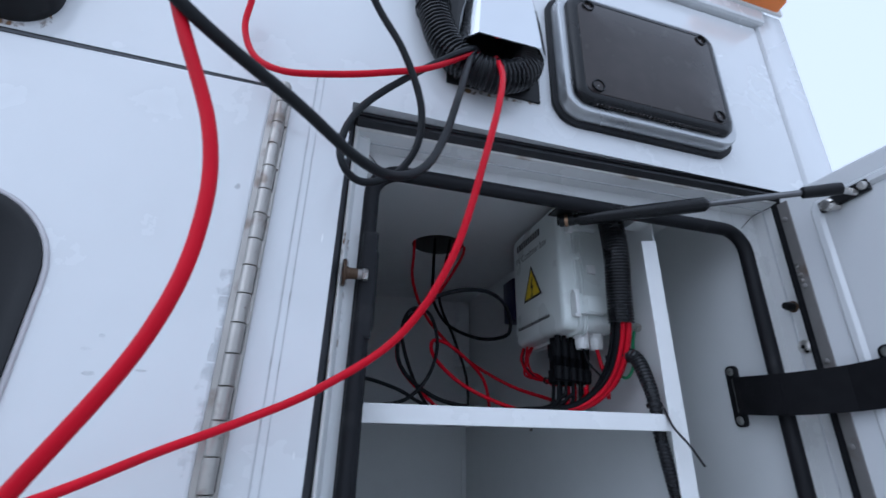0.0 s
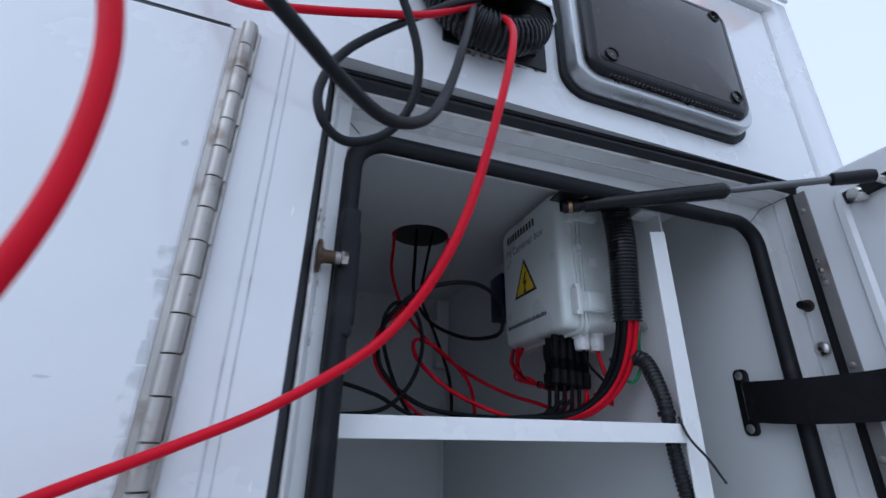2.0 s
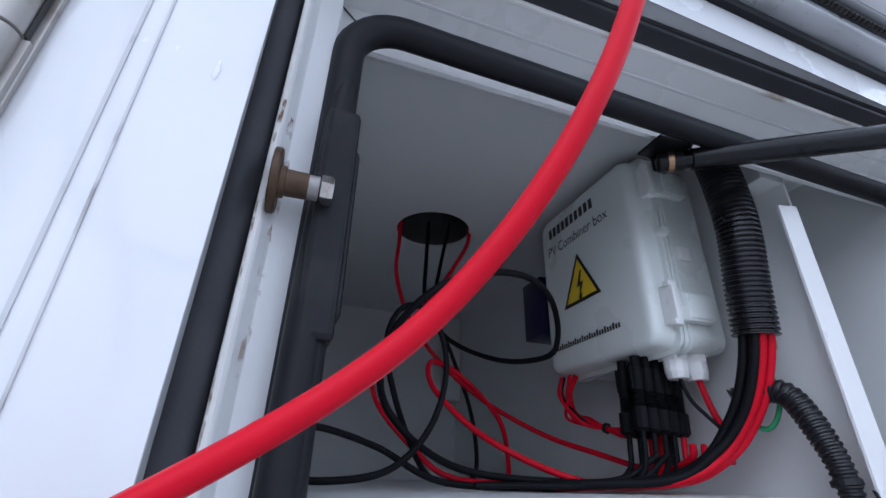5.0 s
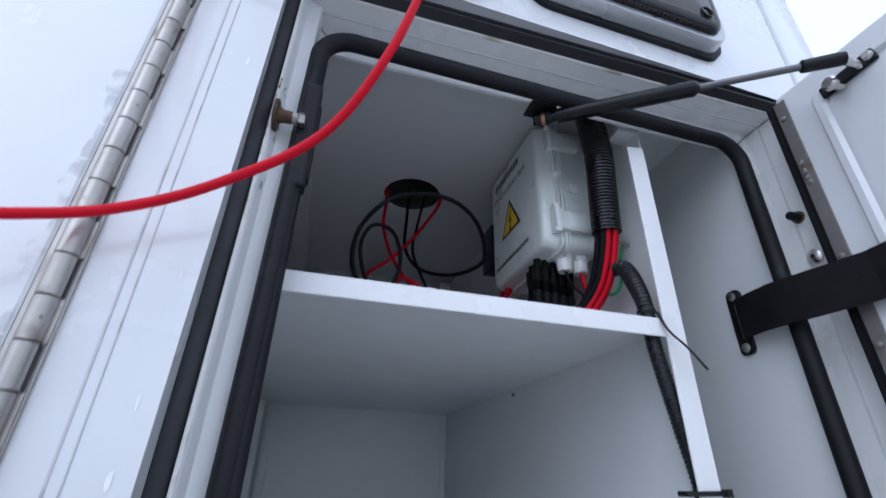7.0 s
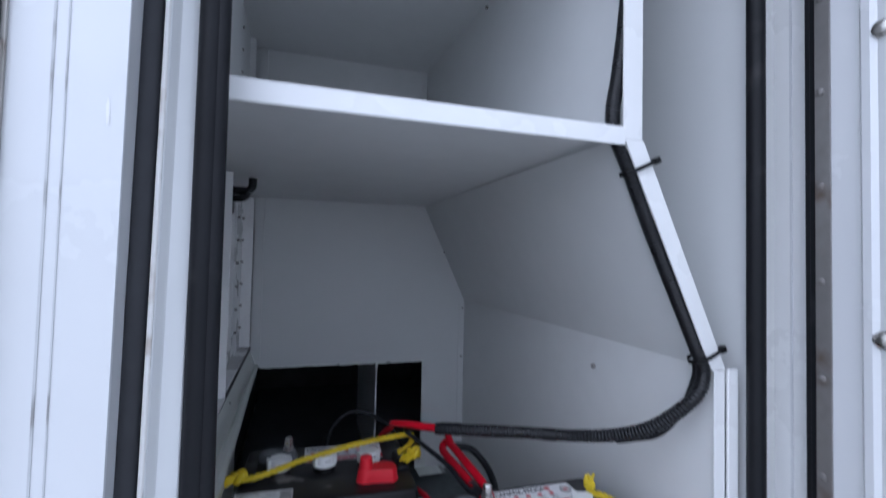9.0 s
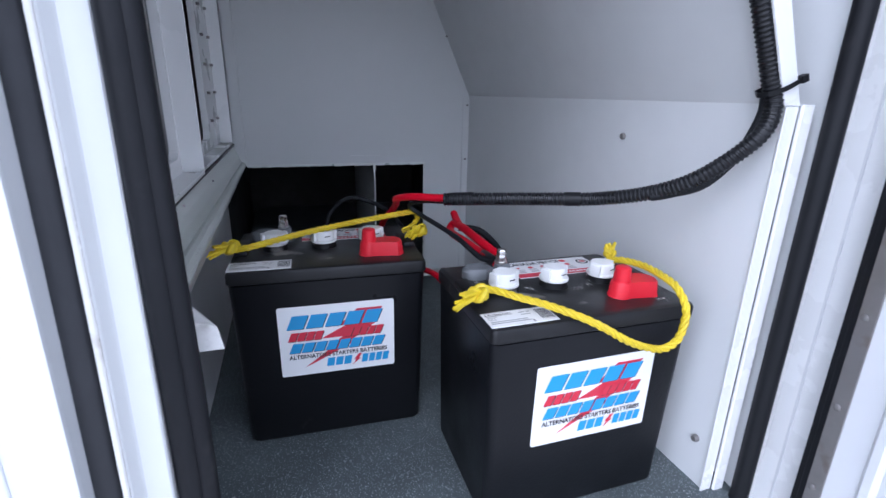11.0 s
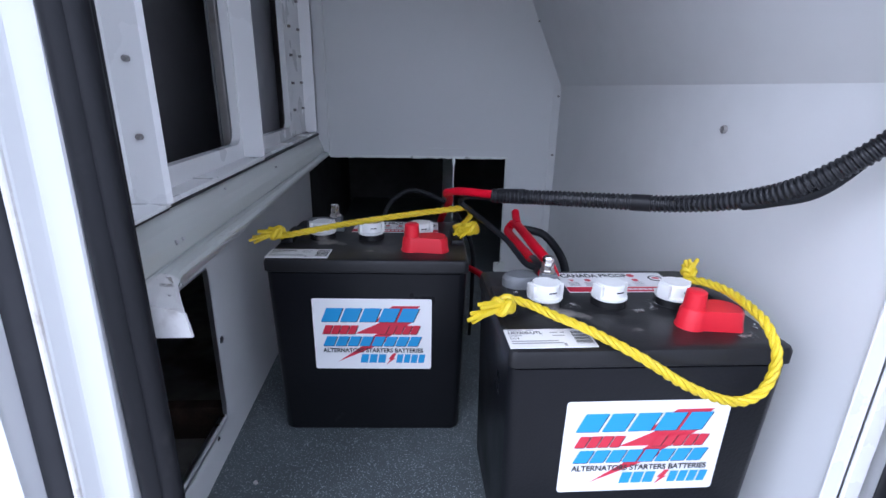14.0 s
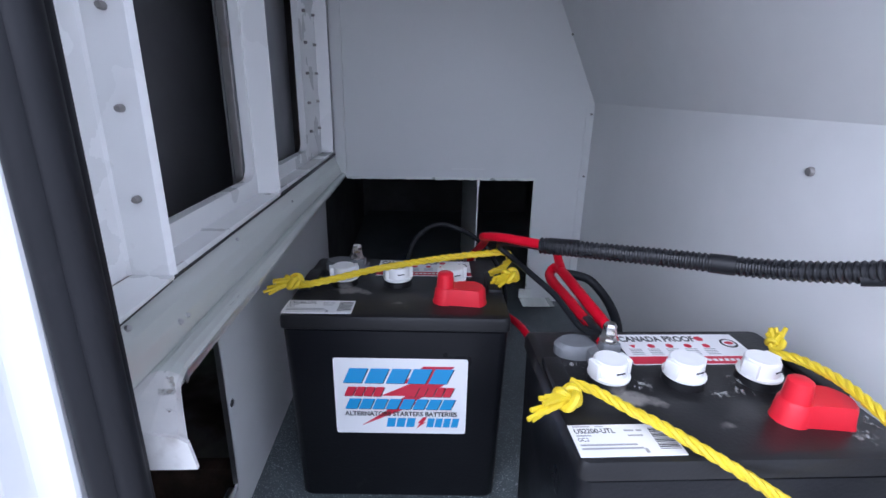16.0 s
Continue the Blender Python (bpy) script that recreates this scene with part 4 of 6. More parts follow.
def battery(at, turn, label, rope_pts, ends):
    ob = thing("battery", label, "battery", "batteries in the locker", at, turn)
    ob.matrix_world = pose(*at, math.degrees(math.atan(SLOPE)) * 0.45, 0, turn)
    inv = ob.matrix_world.inverted()

    bm = bmesh.new()
    loops = []
    for z, e in ((0.0, 0.008), (0.004, 0.006), (H - 0.0185, 0.0016), (H - 0.0175, 0.0030), (H - 0.0165, 0.0030)):
        loops.append([(x, y, z) for x, y in rounded(e, W - e, e, D - e, 0.010, 4)])
    ring_loft(bm, loops)
    part("case", bm, BATTERY, ob, "black plastic case", smooth=True)

    bm = bmesh.new()
    loops = []
    for z, e in ((H - 0.0165, 0.0010), (H - 0.0155, 0.0), (H - 0.0045, 0.0), (H - 0.0012, 0.0014), (H, 0.0045)):
        loops.append([(x, y, z) for x, y in rounded(e, W - e, e, D - e, 0.007, 5)])
    ring_loft(bm, loops)
    # raised rope lugs at both ends
    for x0, x1 in ((0.003, 0.020), (W - 0.020, W - 0.003)):
        box(bm, x0, x1, 0.062, 0.122, H - 0.002, H + 0.0065, bevel=0.003)
    part("lid", bm, BATTERY_LID, ob, "dusty black lid with heat-sealed rim", smooth=True)

    for x in (0.0530, 0.1190, 0.1860):
        y = 0.091
        bm = bmesh.new()
        ring_loft(bm, [[(x + r * math.cos(a), y + r * math.sin(a), z) for a in (2 * math.pi * i / 28 for i in range(28))]
                       for z, r in ((H - 0.001, 0.0178), (H + 0.007, 0.0170), (H + 0.0075, 0.0145))])
        collar = part("vent_collar", bm, BATTERY_LID, ob, smooth=True)
        bm = bmesh.new()
        ring_loft(bm, [[(x + r * math.cos(a), y + r * math.sin(a), H + z) for a in (2 * math.pi * i / 32 for i in range(32))]
                       for z, r in ((0.0072, 0.0172), (0.0080, 0.0178), (0.0098, 0.0176), (0.0106, 0.0148), (0.0215, 0.0142), (0.0226, 0.0136), (0.0232, 0.0126), (0.0229, 0.0110), (0.0233, 0.0040))])
        turn_m = Matrix.Translation((x, y, 0)) @ Matrix.Rotation(radians(12 + 70 * x), 4, "Z")
        for s in (-1, 1):
            box(bm, s * 0.0152 - 0.0022, s * 0.0152 + 0.0022, -0.0066, 0.0066, H + 0.0090, H + 0.0225, bevel=0.0009, m=turn_m)
        cap = part("vent_cap", bm, WHITE_PLASTIC, ob, "white screw-in vent cap", smooth=True)
        bm = bmesh.new()
        box(bm, -0.004, 0.004, -0.0147, -0.0136, H + 0.0160, H + 0.0172, m=turn_m)
        part("vent_slot", bm, BLACK_INK, cap)

    # negative post: grey lead lug with a bolt
    bm = bmesh.new()
    ring_loft(bm, [[(0.040 + (0.021 - d) * math.cos(a) * (1.15 if math.cos(a) > 0 else 1.0), 0.138 + (0.015 - d * 0.7) * math.sin(a), z)
                    for a in (2 * math.pi * i / 24 for i in range(24))] for z, d in ((H - 0.001, 0), (H + 0.009, 0), (H + 0.013, 0.004))])
    box(bm, 0.045, 0.078, 0.116, 0.138, H - 0.001, H + 0.012, bevel=0.003)
    box(bm, 0.056, 0.074, 0.116, 0.134, H + 0.008, H + 0.021, bevel=0.003)
    post = part("terminal", bm, LEAD, ob, "dull grey lead terminal", smooth=True)
    bm = bmesh.new()
    disc(bm, (0.064, 0.125, H + 0.020), (0, 0, 1), 0.0080, 0.003, 20, 0.0080)
    disc(bm, (0.064, 0.125, H + 0.023), (0, 0, 1), 0.0066, 0.009, 6, 0.0060)
    disc(bm, (0.064, 0.125, H + 0.032), (0, 0, 1), 0.0060, 0.006, 6, 0.0050)
    part("terminal_bolt", bm, STEEL, post, "stainless bolt and nut")

    # positive post under its red boot
    bm = bmesh.new()
    outline = []
    for cx, cy, r, a0, a1 in ((0.2060, 0.042, 0.0180, -60, 100), (0.1770, 0.042, 0.0130, 100, 300)):
        for i in range(12):
            a = radians(a0 + (a1 - a0) * i / 11)
            outline.append((cx + r * math.cos(a), cy + r * math.sin(a)))
    cx = sum(p[0] for p in outline) / len(outline)
    cy = sum(p[1] for p in outline) / len(outline)
    ring_loft(bm, [[(cx + (x - cx) * k, cy + (y - cy) * k, H + z) for x, y in outline] for z, k in ((-0.001, 1.05), (0.003, 1.0), (0.016, 0.95), (0.0185, 0.88))])
    tube(bm, [(0.1770, 0.042, H + 0.016), (0.1770, 0.042, H + 0.026), (0.1770, 0.042, H + 0.034), (0.1770, 0.042, H + 0.0355)], lambda i: (0.0100, 0.0094, 0.0088, 0.0068)[i], 16)
    part("terminal_boot", bm, RED_BOOT, ob, "red vinyl terminal cover", smooth=True)

    # shop sticker on the front; trade name and number as plain shapes
    m = Matrix.Translation((0.0545, 0.0024, 0.0995)) @ Matrix.Rotation(radians(90), 4, "X")
    bm = bmesh.new()
    prism(bm, rounded(0.0, 0.149, 0.0, 0.100, 0.003, 4), -0.0008, 0.0004, "z")
    sticker = part("sticker", laid(bm, m), STICKER, ob, "white shop sticker with red and blue print")
    up = lambda k: m @ Matrix.Translation((0, 0, 0.0006 + 0.0003 * k))
    printed(flat([(0.100, 0.0905), (0.1345, 0.0905), (0.111, 0.0675), (0.124, 0.0675), (0.090, 0.0440), (0.099, 0.0440), (0.060, 0.0250), (0.029, 0.0105), (0.062, 0.0345), (0.056, 0.0345), (0.080, 0.0515), (0.052, 0.0515), (0.085, 0.0680), (0.076, 0.0680)]), up(0), RED_INK, sticker)
    for x0, x1, y0, y1, n, ink in ((0.0100, 0.1290, 0.0685, 0.0875, 5, BLUE_INK), (0.0105, 0.0530, 0.0512, 0.0635, 4, RED_INK), (0.0820, 0.1310, 0.0512, 0.0635, 5, RED_INK), (0.0110, 0.1330, 0.0340, 0.0478, 8, BLUE_INK)):
        printed(text_blocks(x0 + 0.0009, x1 + 0.0009, y0 - 0.0008, y1 - 0.0008, n, 0.42, 0.14), up(1), BLACK_INK, sticker)
        printed(text_blocks(x0, x1, y0, y1, n, 0.42, 0.14), up(2), ink, sticker)
    printed(laid(lettering("ALTERNATORS STARTERS BATTERIES", 0.0062, 0.128, 0.026), Matrix.Translation((0.0105, 0.0248, 0))), up(3), BLACK_INK, sticker)
    printed(quads([(0.0575 + 0.0112 * i, 0.0670 + 0.0112 * i, 0.0095, 0.0220) for i in range(3)] + [(0.1035 + 0.0094 * i, 0.1113 + 0.0094 * i, 0.0095, 0.0220) for i in range(4)], 0.18), up(2), BLUE_INK, sticker)
    printed(flat([(0.1000, 0.0235), (0.1045, 0.0235), (0.1005, 0.0165), (0.1030, 0.0165), (0.0915, 0.0070), (0.0965, 0.0150), (0.0935, 0.0150)]), up(2), RED_INK, sticker)

    # part label on the front of the lid
    m = Matrix.Translation((0.0015, 0.0050, H + 0.0006)) @ Matrix.Rotation(radians(0.6), 4, "Z")
    tag = part("label", laid(boxes((0, 0.075, 0, 0.031, -0.0006, 0.0002)), m), STICKER, ob, "white part label with a bar code")
    up = lambda k: m @ Matrix.Translation((0, 0, 0.0004 + 0.0002 * k))
    printed(laid(lettering("US2200-UTL", 0.0050, 0.030, 0.02), Matrix.Translation((0.003, 0.0220, 0))), up(0), BLACK_INK, tag)
    printed(laid(lettering("GC2", 0.0036, 0.008), Matrix.Translation((0.003, 0.0140, 0))), up(0), BLACK_INK, tag)
    printed(quads([(0.003, 0.044, 0.0095, 0.0112), (0.003, 0.047, 0.006, 0.0078), (0.003, 0.016, 0.0285, 0.0295), (0.020, 0.026, 0.0285, 0.0295), (0.003, 0.014, 0.0190, 0.0203), (0.040, 0.047, 0.0235, 0.0252), (0.049, 0.053, 0.0235, 0.0252), (0.041, 0.052, 0.0185, 0.0200), (0.047, 0.0495, 0.002, 0.0065)]), up(0), GREY_INK, tag)
    printed(quads([(0.0585, 0.0735, 0.0055 + 0.0017 * i, 0.0055 + 0.0017 * i + (0.0011 if i % 3 else 0.0006)) for i in range(13)]), up(0), BLACK_INK, tag)

    # long warranty strip behind the caps
    m = Matrix.Translation((0.088, 0.116, H + 0.0006))
    strip = part("label", laid(boxes((0, 0.124, 0, 0.054, -0.0006, 0.0002)), m), STICKER, ob, "white and red strip label with small symbols")
    up = lambda k: m @ Matrix.Translation((0, 0, 0.0004 + 0.0002 * k))
    printed(quads([(0.0, 0.124, 0.0, 0.0125)]), up(0), RED_INK, strip)
    printed(laid(lettering("CANADA PROOF", 0.0105, 0.078, 0.03), Matrix.Translation((0.003, 0.0395, 0))), up(0), BLACK_INK, strip)
    printed(flat([(0.086 + 0.005 * math.cos(a), 0.045 + 0.005 * math.sin(a)) for a in (2 * math.pi * i / 6 for i in range(6))]), up(0), RED_INK, strip)
    for i in range(5):
        printed(flat([(0.012 + 0.0185 * i + 0.0038 * math.cos(a), 0.0315 + 0.0038 * math.sin(a)) for a in (2 * math.pi * k / (3 if i == 0 else 10) + 0.52 for k in range(3 if i == 0 else 10))]), up(0), RED_INK, strip)
    printed(quads([(0.006 + 0.0185 * i, 0.018 + 0.0185 * i, y, y + 0.0014) for i in range(5) for y in (0.016, 0.0190, 0.0220, 0.0250)]), up(0), GREY_INK, strip)
    printed(flat([(0.112 + 0.0085 * math.cos(a), 0.036 + 0.0085 * math.sin(a)) for a in (2 * math.pi * i / 20 for i in range(20))]), up(0), BLACK_INK, strip)
    printed(flat([(0.112 + 0.0062 * math.cos(a), 0.036 + 0.0062 * math.sin(a)) for a in (2 * math.pi * i / 20 for i in range(20))]), up(1), STICKER, strip)
    printed(flat([(0.112 + 0.0045 * math.cos(a), 0.036 + 0.0030 * math.sin(a)) for a in (2 * math.pi * i / 12 for i in range(12))]), up(2), RED_INK, strip)
    printed(quads([(0.034 + 0.0055 * i, 0.038 + 0.0055 * i, 0.004, 0.008) for i in range(15)]), up(1), STICKER, strip)

    # dried deposits on the lid
    rnd = random.Random(int(at[0] * 1000))
    for cx, cy, rx, ry in () if at[0] < 0.2 else ((0.158, 0.079, 0.017, 0.011), (0.168, 0.090, 0.010, 0.012), (0.142, 0.071, 0.014, 0.006), (0.082, 0.086, 0.010, 0.008), (0.219, 0.020, 0.022, 0.010), (0.236, 0.036, 0.008, 0.014), (0.030, 0.116, 0.016, 0.006)):
        bm = bmesh.new()
        for n in range(46):
            a, d = rnd.uniform(0, 2 * math.pi), abs(rnd.gauss(0, 0.55))
            x, y, r = cx + rx * d * math.cos(a), cy + ry * d * math.sin(a), rnd.uniform(0.0005, 0.0030) * max(0.25, 1.0 - 0.5 * d)
            if not (0.006 < x < W - 0.006 and 0.006 < y < D - 0.006):
                continue
            ring = [bm.verts.new((x + r * rnd.uniform(0.5, 1.2) * math.cos(b), y + r * rnd.uniform(0.5, 1.2) * math.sin(b), H + 0.0002 + 0.00004 * n)) for b in (2 * math.pi * i / 9 for i in range(9))]
            bm.faces.new(ring)
        part("dust_patch", bm, LID_DUST, ob, "grey dried deposit")

    # rope handle: laid rope through both lugs, knotted and frayed
    bm = bmesh.new()
    twisted(bm, [inv @ Vector(p) for p in rope_pts], 0.0042)
    rope = part("rope_handle", bm, ROPE, ob, "yellow twisted rope handle", smooth=True)
    for k, (p, way, n) in enumerate(ends):
        q = inv @ Vector(p)
        bm = bmesh.new()
        knot(bm, q, 0.0098 if n > 0.02 else 0.0070, 0.0036 if n > 0.02 else 0.0028)
        fray(bm, q, inv.to_3x3() @ Vector(way), n, 0.006, 5 + k)
        part("knot", bm, ROPE, rope, "frayed yellow knot", smooth=True)
    return ob


def on_floor(y):
    return 0.7265 + (y - 0.60) * SLOPE


battery((0.0944, 0.8485, 0.7390), -2.3, "black deep-cycle battery with a taut yellow rope handle",
        [(0.108, 0.890, 1.006), (0.124, 0.884, 1.010), (0.150, 0.893, 1.013), (0.183, 0.909, 1.016), (0.225, 0.922, 1.020), (0.279, 0.930, 1.026), (0.325, 0.922, 1.034), (0.345, 0.914, 1.038), (0.352, 0.920, 1.028), (0.345, 0.926, 1.014), (0.330, 0.925, 1.007)],
        [((0.100, 0.892, 1.009), (-1.0, -0.55, -0.10), 0.028), ((0.352, 0.905, 1.012), (-0.7, -0.45, -0.1), 0.026)])
battery((0.3528, 0.6453, 0.7285), 0.0, "black deep-cycle battery with a slack yellow rope, dusty lid",
        [(0.364, 0.706, 0.998), (0.381, 0.697, 0.996), (0.400, 0.676, 0.994), (0.415, 0.660, 0.993), (0.433, 0.640, 0.990), (0.449, 0.627, 0.985), (0.465, 0.619, 0.977), (0.488, 0.616, 0.963), (0.512, 0.615, 0.952), (0.536, 0.615, 0.946), (0.555, 0.616, 0.953), (0.563, 0.618, 0.972), (0.563, 0.621, 0.990), (0.562, 0.634, 1.004), (0.564, 0.652, 1.008), (0.568, 0.690, 1.009), (0.564, 0.725, 1.006), (0.556, 0.744, 1.000)],
        [((0.354, 0.680, 1.003), (-1.0, -0.35, -0.12), 0.032), ((0.566, 0.752, 1.006), (0.2, 0.3, 0.9), 0.012)])

# ---------------------------------------------------------------- cables and looms
def cable(name, label, pts, r, mat, category="cable", group="loose cables", steps=14, n=10):
    bm = bmesh.new()
    tube(bm, resample(spline(pts, steps), max(0.004, r)), r, n)
    return tagged(link(name, bm, mat, None, "", True), label, category, group)


def loom(name, label, pts, r, depth=0.14, pitch=0.0042, group=""):
    bm = bmesh.new()
    corrugated(bm, pts, r, depth, pitch)
    return tagged(link(name, bm, LOOM, None, "", True), label, "conduit", group)


def zip_tie(at, axis, r, tail=None, label="black nylon cable tie pulled tight"):
    ob = thing("cable_tie", label, "cable tie", "cable ties")
    a = Vector(axis).normalized()
    s = a.orthogonal().normalized()
    t = a.cross(s)
    p = Vector(at)
    bm = bmesh.new()
    ring_loft(bm, [[p + a * h + (s * math.cos(2 * math.pi * j / 20) + t * math.sin(2 * math.pi * j / 20)) * q for j in range(20)] for h, q in ((-0.002, r), (0.002, r), (0.002, r + 0.0012), (-0.002, r + 0.0012), (-0.002, r))], False, False)
    part("band", bm, BLACK, ob)
    return ob


# red cable: out of the scoop, round a wide loop in front of the body, and back
cable("red_cable", "long red insulated cable hanging in loops from the roof scoop",
      [(0.236, 0.540, 2.275), (0.220, 0.515, 2.248), (0.204, 0.494, 2.229), (0.150, 0.478, 2.178), (0.094, 0.467, 2.145), (0.042, 0.470, 2.132), (-0.003, 0.484, 2.137), (-0.035, 0.499, 2.162), (-0.052, 0.504, 2.204), (-0.050, 0.495, 2.255),
       (-0.050, 0.440, 2.300), (-0.053, 0.367, 2.267), (-0.056, 0.310, 2.123), (-0.030, 0.293, 2.012), (0.001, 0.299, 1.933), (0.006, 0.303, 1.881), (-0.004, 0.304, 1.832), (-0.033, 0.310, 1.780),
       (-0.078, 0.323, 1.713), (-0.149, 0.348, 1.672), (-0.227, 0.391, 1.668), (-0.246, 0.429, 1.690), (-0.190, 0.448, 1.721), (-0.094, 0.461, 1.755), (-0.037, 0.488, 1.783), (0.015, 0.504, 1.806), (0.071, 0.497, 1.833), (0.131, 0.480, 1.877), (0.169, 0.451, 1.943), (0.196, 0.435, 2.044), (0.222, 0.449, 2.149), (0.239, 0.502, 2.237), (0.246, 0.525, 2.262), (0.250, 0.542, 2.280)],
      0.0035, RED)
cable("black_cable", "long black insulated cable hanging in loops from the roof scoop",
      [(0.228, 0.542, 2.276), (0.210, 0.505, 2.232), (0.195, 0.477, 2.200), (0.174, 0.449, 2.123), (0.154, 0.430, 2.052), (0.132, 0.410, 2.003), (0.104, 0.386, 1.976), (0.075, 0.352, 1.964), (0.038, 0.320, 1.972), (-0.022, 0.286, 1.995),
       (-0.075, 0.268, 2.045), (-0.095, 0.280, 2.170), (-0.040, 0.340, 2.300), (0.030, 0.395, 2.280), (0.078, 0.432, 2.205), (0.112, 0.443, 2.158), (0.135, 0.456, 2.109), (0.137, 0.468, 2.069), (0.120, 0.478, 2.037), (0.090, 0.478, 2.020), (0.069, 0.468, 2.026), (0.063, 0.466, 2.056), (0.081, 0.471, 2.104), (0.131, 0.480, 2.165), (0.196, 0.486, 2.226), (0.222, 0.520, 2.258), (0.238, 0.544, 2.280)],
      0.0038, CABLE)

# wires in the upper bay
UP = "wires in the upper bay"
cable("black_wire", "black wire coiled on the shelf", [(0.285, 0.985, 2.20), (0.283, 0.985, 2.130), (0.282, 0.975, 2.060), (0.300, 0.930, 2.000), (0.335, 0.860, 1.962), (0.362, 0.800, 1.955), (0.366, 0.780, 1.972), (0.342, 0.748, 1.996), (0.300, 0.715, 2.002), (0.250, 0.697, 1.993), (0.205, 0.698, 1.973), (0.176, 0.726, 1.936), (0.184, 0.755, 1.889), (0.247, 0.770, 1.848), (0.347, 0.768, 1.838), (0.405, 0.755, 1.842), (0.436, 0.742, 1.862)], 0.0030, WIRE, "wire", UP)
cable("black_wire", "black wire coiled on the shelf", [(0.318, 0.980, 2.20), (0.306, 0.990, 2.120), (0.300, 0.990, 2.060), (0.330, 0.990, 1.990), (0.352, 0.980, 1.920), (0.352, 0.960, 1.860), (0.330, 0.930, 1.836), (0.280, 0.880, 1.834), (0.235, 0.820, 1.848), (0.200, 0.790, 1.900), (0.186, 0.780, 1.950), (0.200, 0.775, 1.982), (0.228, 0.775, 1.975), (0.240, 0.770, 1.930), (0.225, 0.760, 1.880), (0.190, 0.750, 1.845), (0.140, 0.745, 1.836), (0.108, 0.745, 1.842), (0.104, 0.750, 1.864), (0.130, 0.755, 1.872), (0.180, 0.762, 1.860), (0.240, 0.770, 1.836), (0.340, 0.765, 1.834), (0.410, 0.750, 1.838), (0.445, 0.740, 1.862)], 0.0027, WIRE, "wire", UP)
cable("red_wire", "red wire hanging from the cable hole", [(0.240, 0.990, 2.20), (0.241, 0.992, 2.160), (0.240, 0.990, 2.104), (0.265, 0.993, 2.039), (0.314, 0.992, 1.981), (0.370, 0.968, 1.930), (0.422, 0.915, 1.889), (0.452, 0.850, 1.866), (0.466, 0.780, 1.849), (0.460, 0.730, 1.858), (0.458, 0.722, 1.870)], 0.0031, RED, "wire", UP)
cable("red_wire", "red wire hanging from the cable hole", [(0.345, 0.963, 2.20), (0.343, 0.965, 2.165), (0.321, 0.961, 2.121), (0.288, 0.959, 2.067), (0.250, 0.953, 2.019), (0.212, 0.937, 1.977), (0.208, 0.921, 1.920), (0.252, 0.903, 1.866), (0.300, 0.900, 1.838), (0.380, 0.840, 1.834)], 0.0031, RED, "wire", UP)
cable("red_wire", "red wire looped over the shelf", [(0.388, 0.953, 1.836), (0.391, 0.950, 1.850), (0.368, 0.925, 1.903), (0.308, 0.906, 1.949), (0.262, 0.881, 1.957), (0.257, 0.852, 1.922), (0.301, 0.816, 1.873), (0.372, 0.768, 1.838), (0.430, 0.735, 1.838), (0.462, 0.720, 1.850), (0.474, 0.725, 1.870)], 0.0031, RED, "wire", UP)

# ---------------------------------------------------------------- combiner box on the partition
cb = thing("combiner_box", "pale grey plastic combiner box with warning sign, screwed to the partition", "electrical box")
BX0, BXS, BX1, BY0, BY1, BZ0, BZ1 = 0.421, 0.452, 0.508, 0.700, 0.888, 1.950, 2.170
bm = bmesh.new()
ring_loft(bm, [[(x, y, z) for y, z in rounded(BY0 + e, BY1 - e, BZ0 + e, BZ1 - e, 0.014, 6)] for x, e in ((BX1, 0.004), (BX1 - 0.004, 0.003), (BXS + 0.004, 0.003), (BXS + 0.004, 0.0), (BXS, 0.0))])
part("body", bm, PALE, cb, smooth=True)
for z in (1.975, 2.135):
    part("mounting_foot", boxes((BX1 - 0.001, 0.5275, BY0 + 0.020, BY0 + 0.040, z, z + 0.018), (BX1 - 0.001, 0.5185, BY1 - 0.045, BY1 - 0.025, z, z + 0.018), bevel=0.001), PALE, cb)
for x, w in ((BXS + 0.0048, 0.0022), (BXS - 0.0075, 0.0020)):
    bm = bmesh.new()
    ring_loft(bm, [[(xx, y, z) for y, z in rounded(BY0 + e, BY1 - e, BZ0 + e, BZ1 - e, 0.015, 6)] for xx, e in ((x, 0.001), (x, -0.0022), (x + w, -0.0022), (x + w, 0.001))])
    part("flange", bm, PALE, cb, smooth=True)
bm = bmesh.new()
ring_loft(bm, [[(x, y, z) for y, z in rounded(BY0 + e, BY1 - e, BZ0 + e, BZ1 - e, 0.015, 6)] for x, e in ((BXS - 0.0012, 0.0), (BXS - 0.007, 0.0), (BXS - 0.008, 0.003), (BX0 + 0.010, 0.004), (BX0 + 0.004, 0.0055), (BX0 + 0.001, 0.009), (BX0, 0.014))])
lid = part("lid", bm, PALE, cb, "pale grey lid with print and warning triangle", smooth=True)
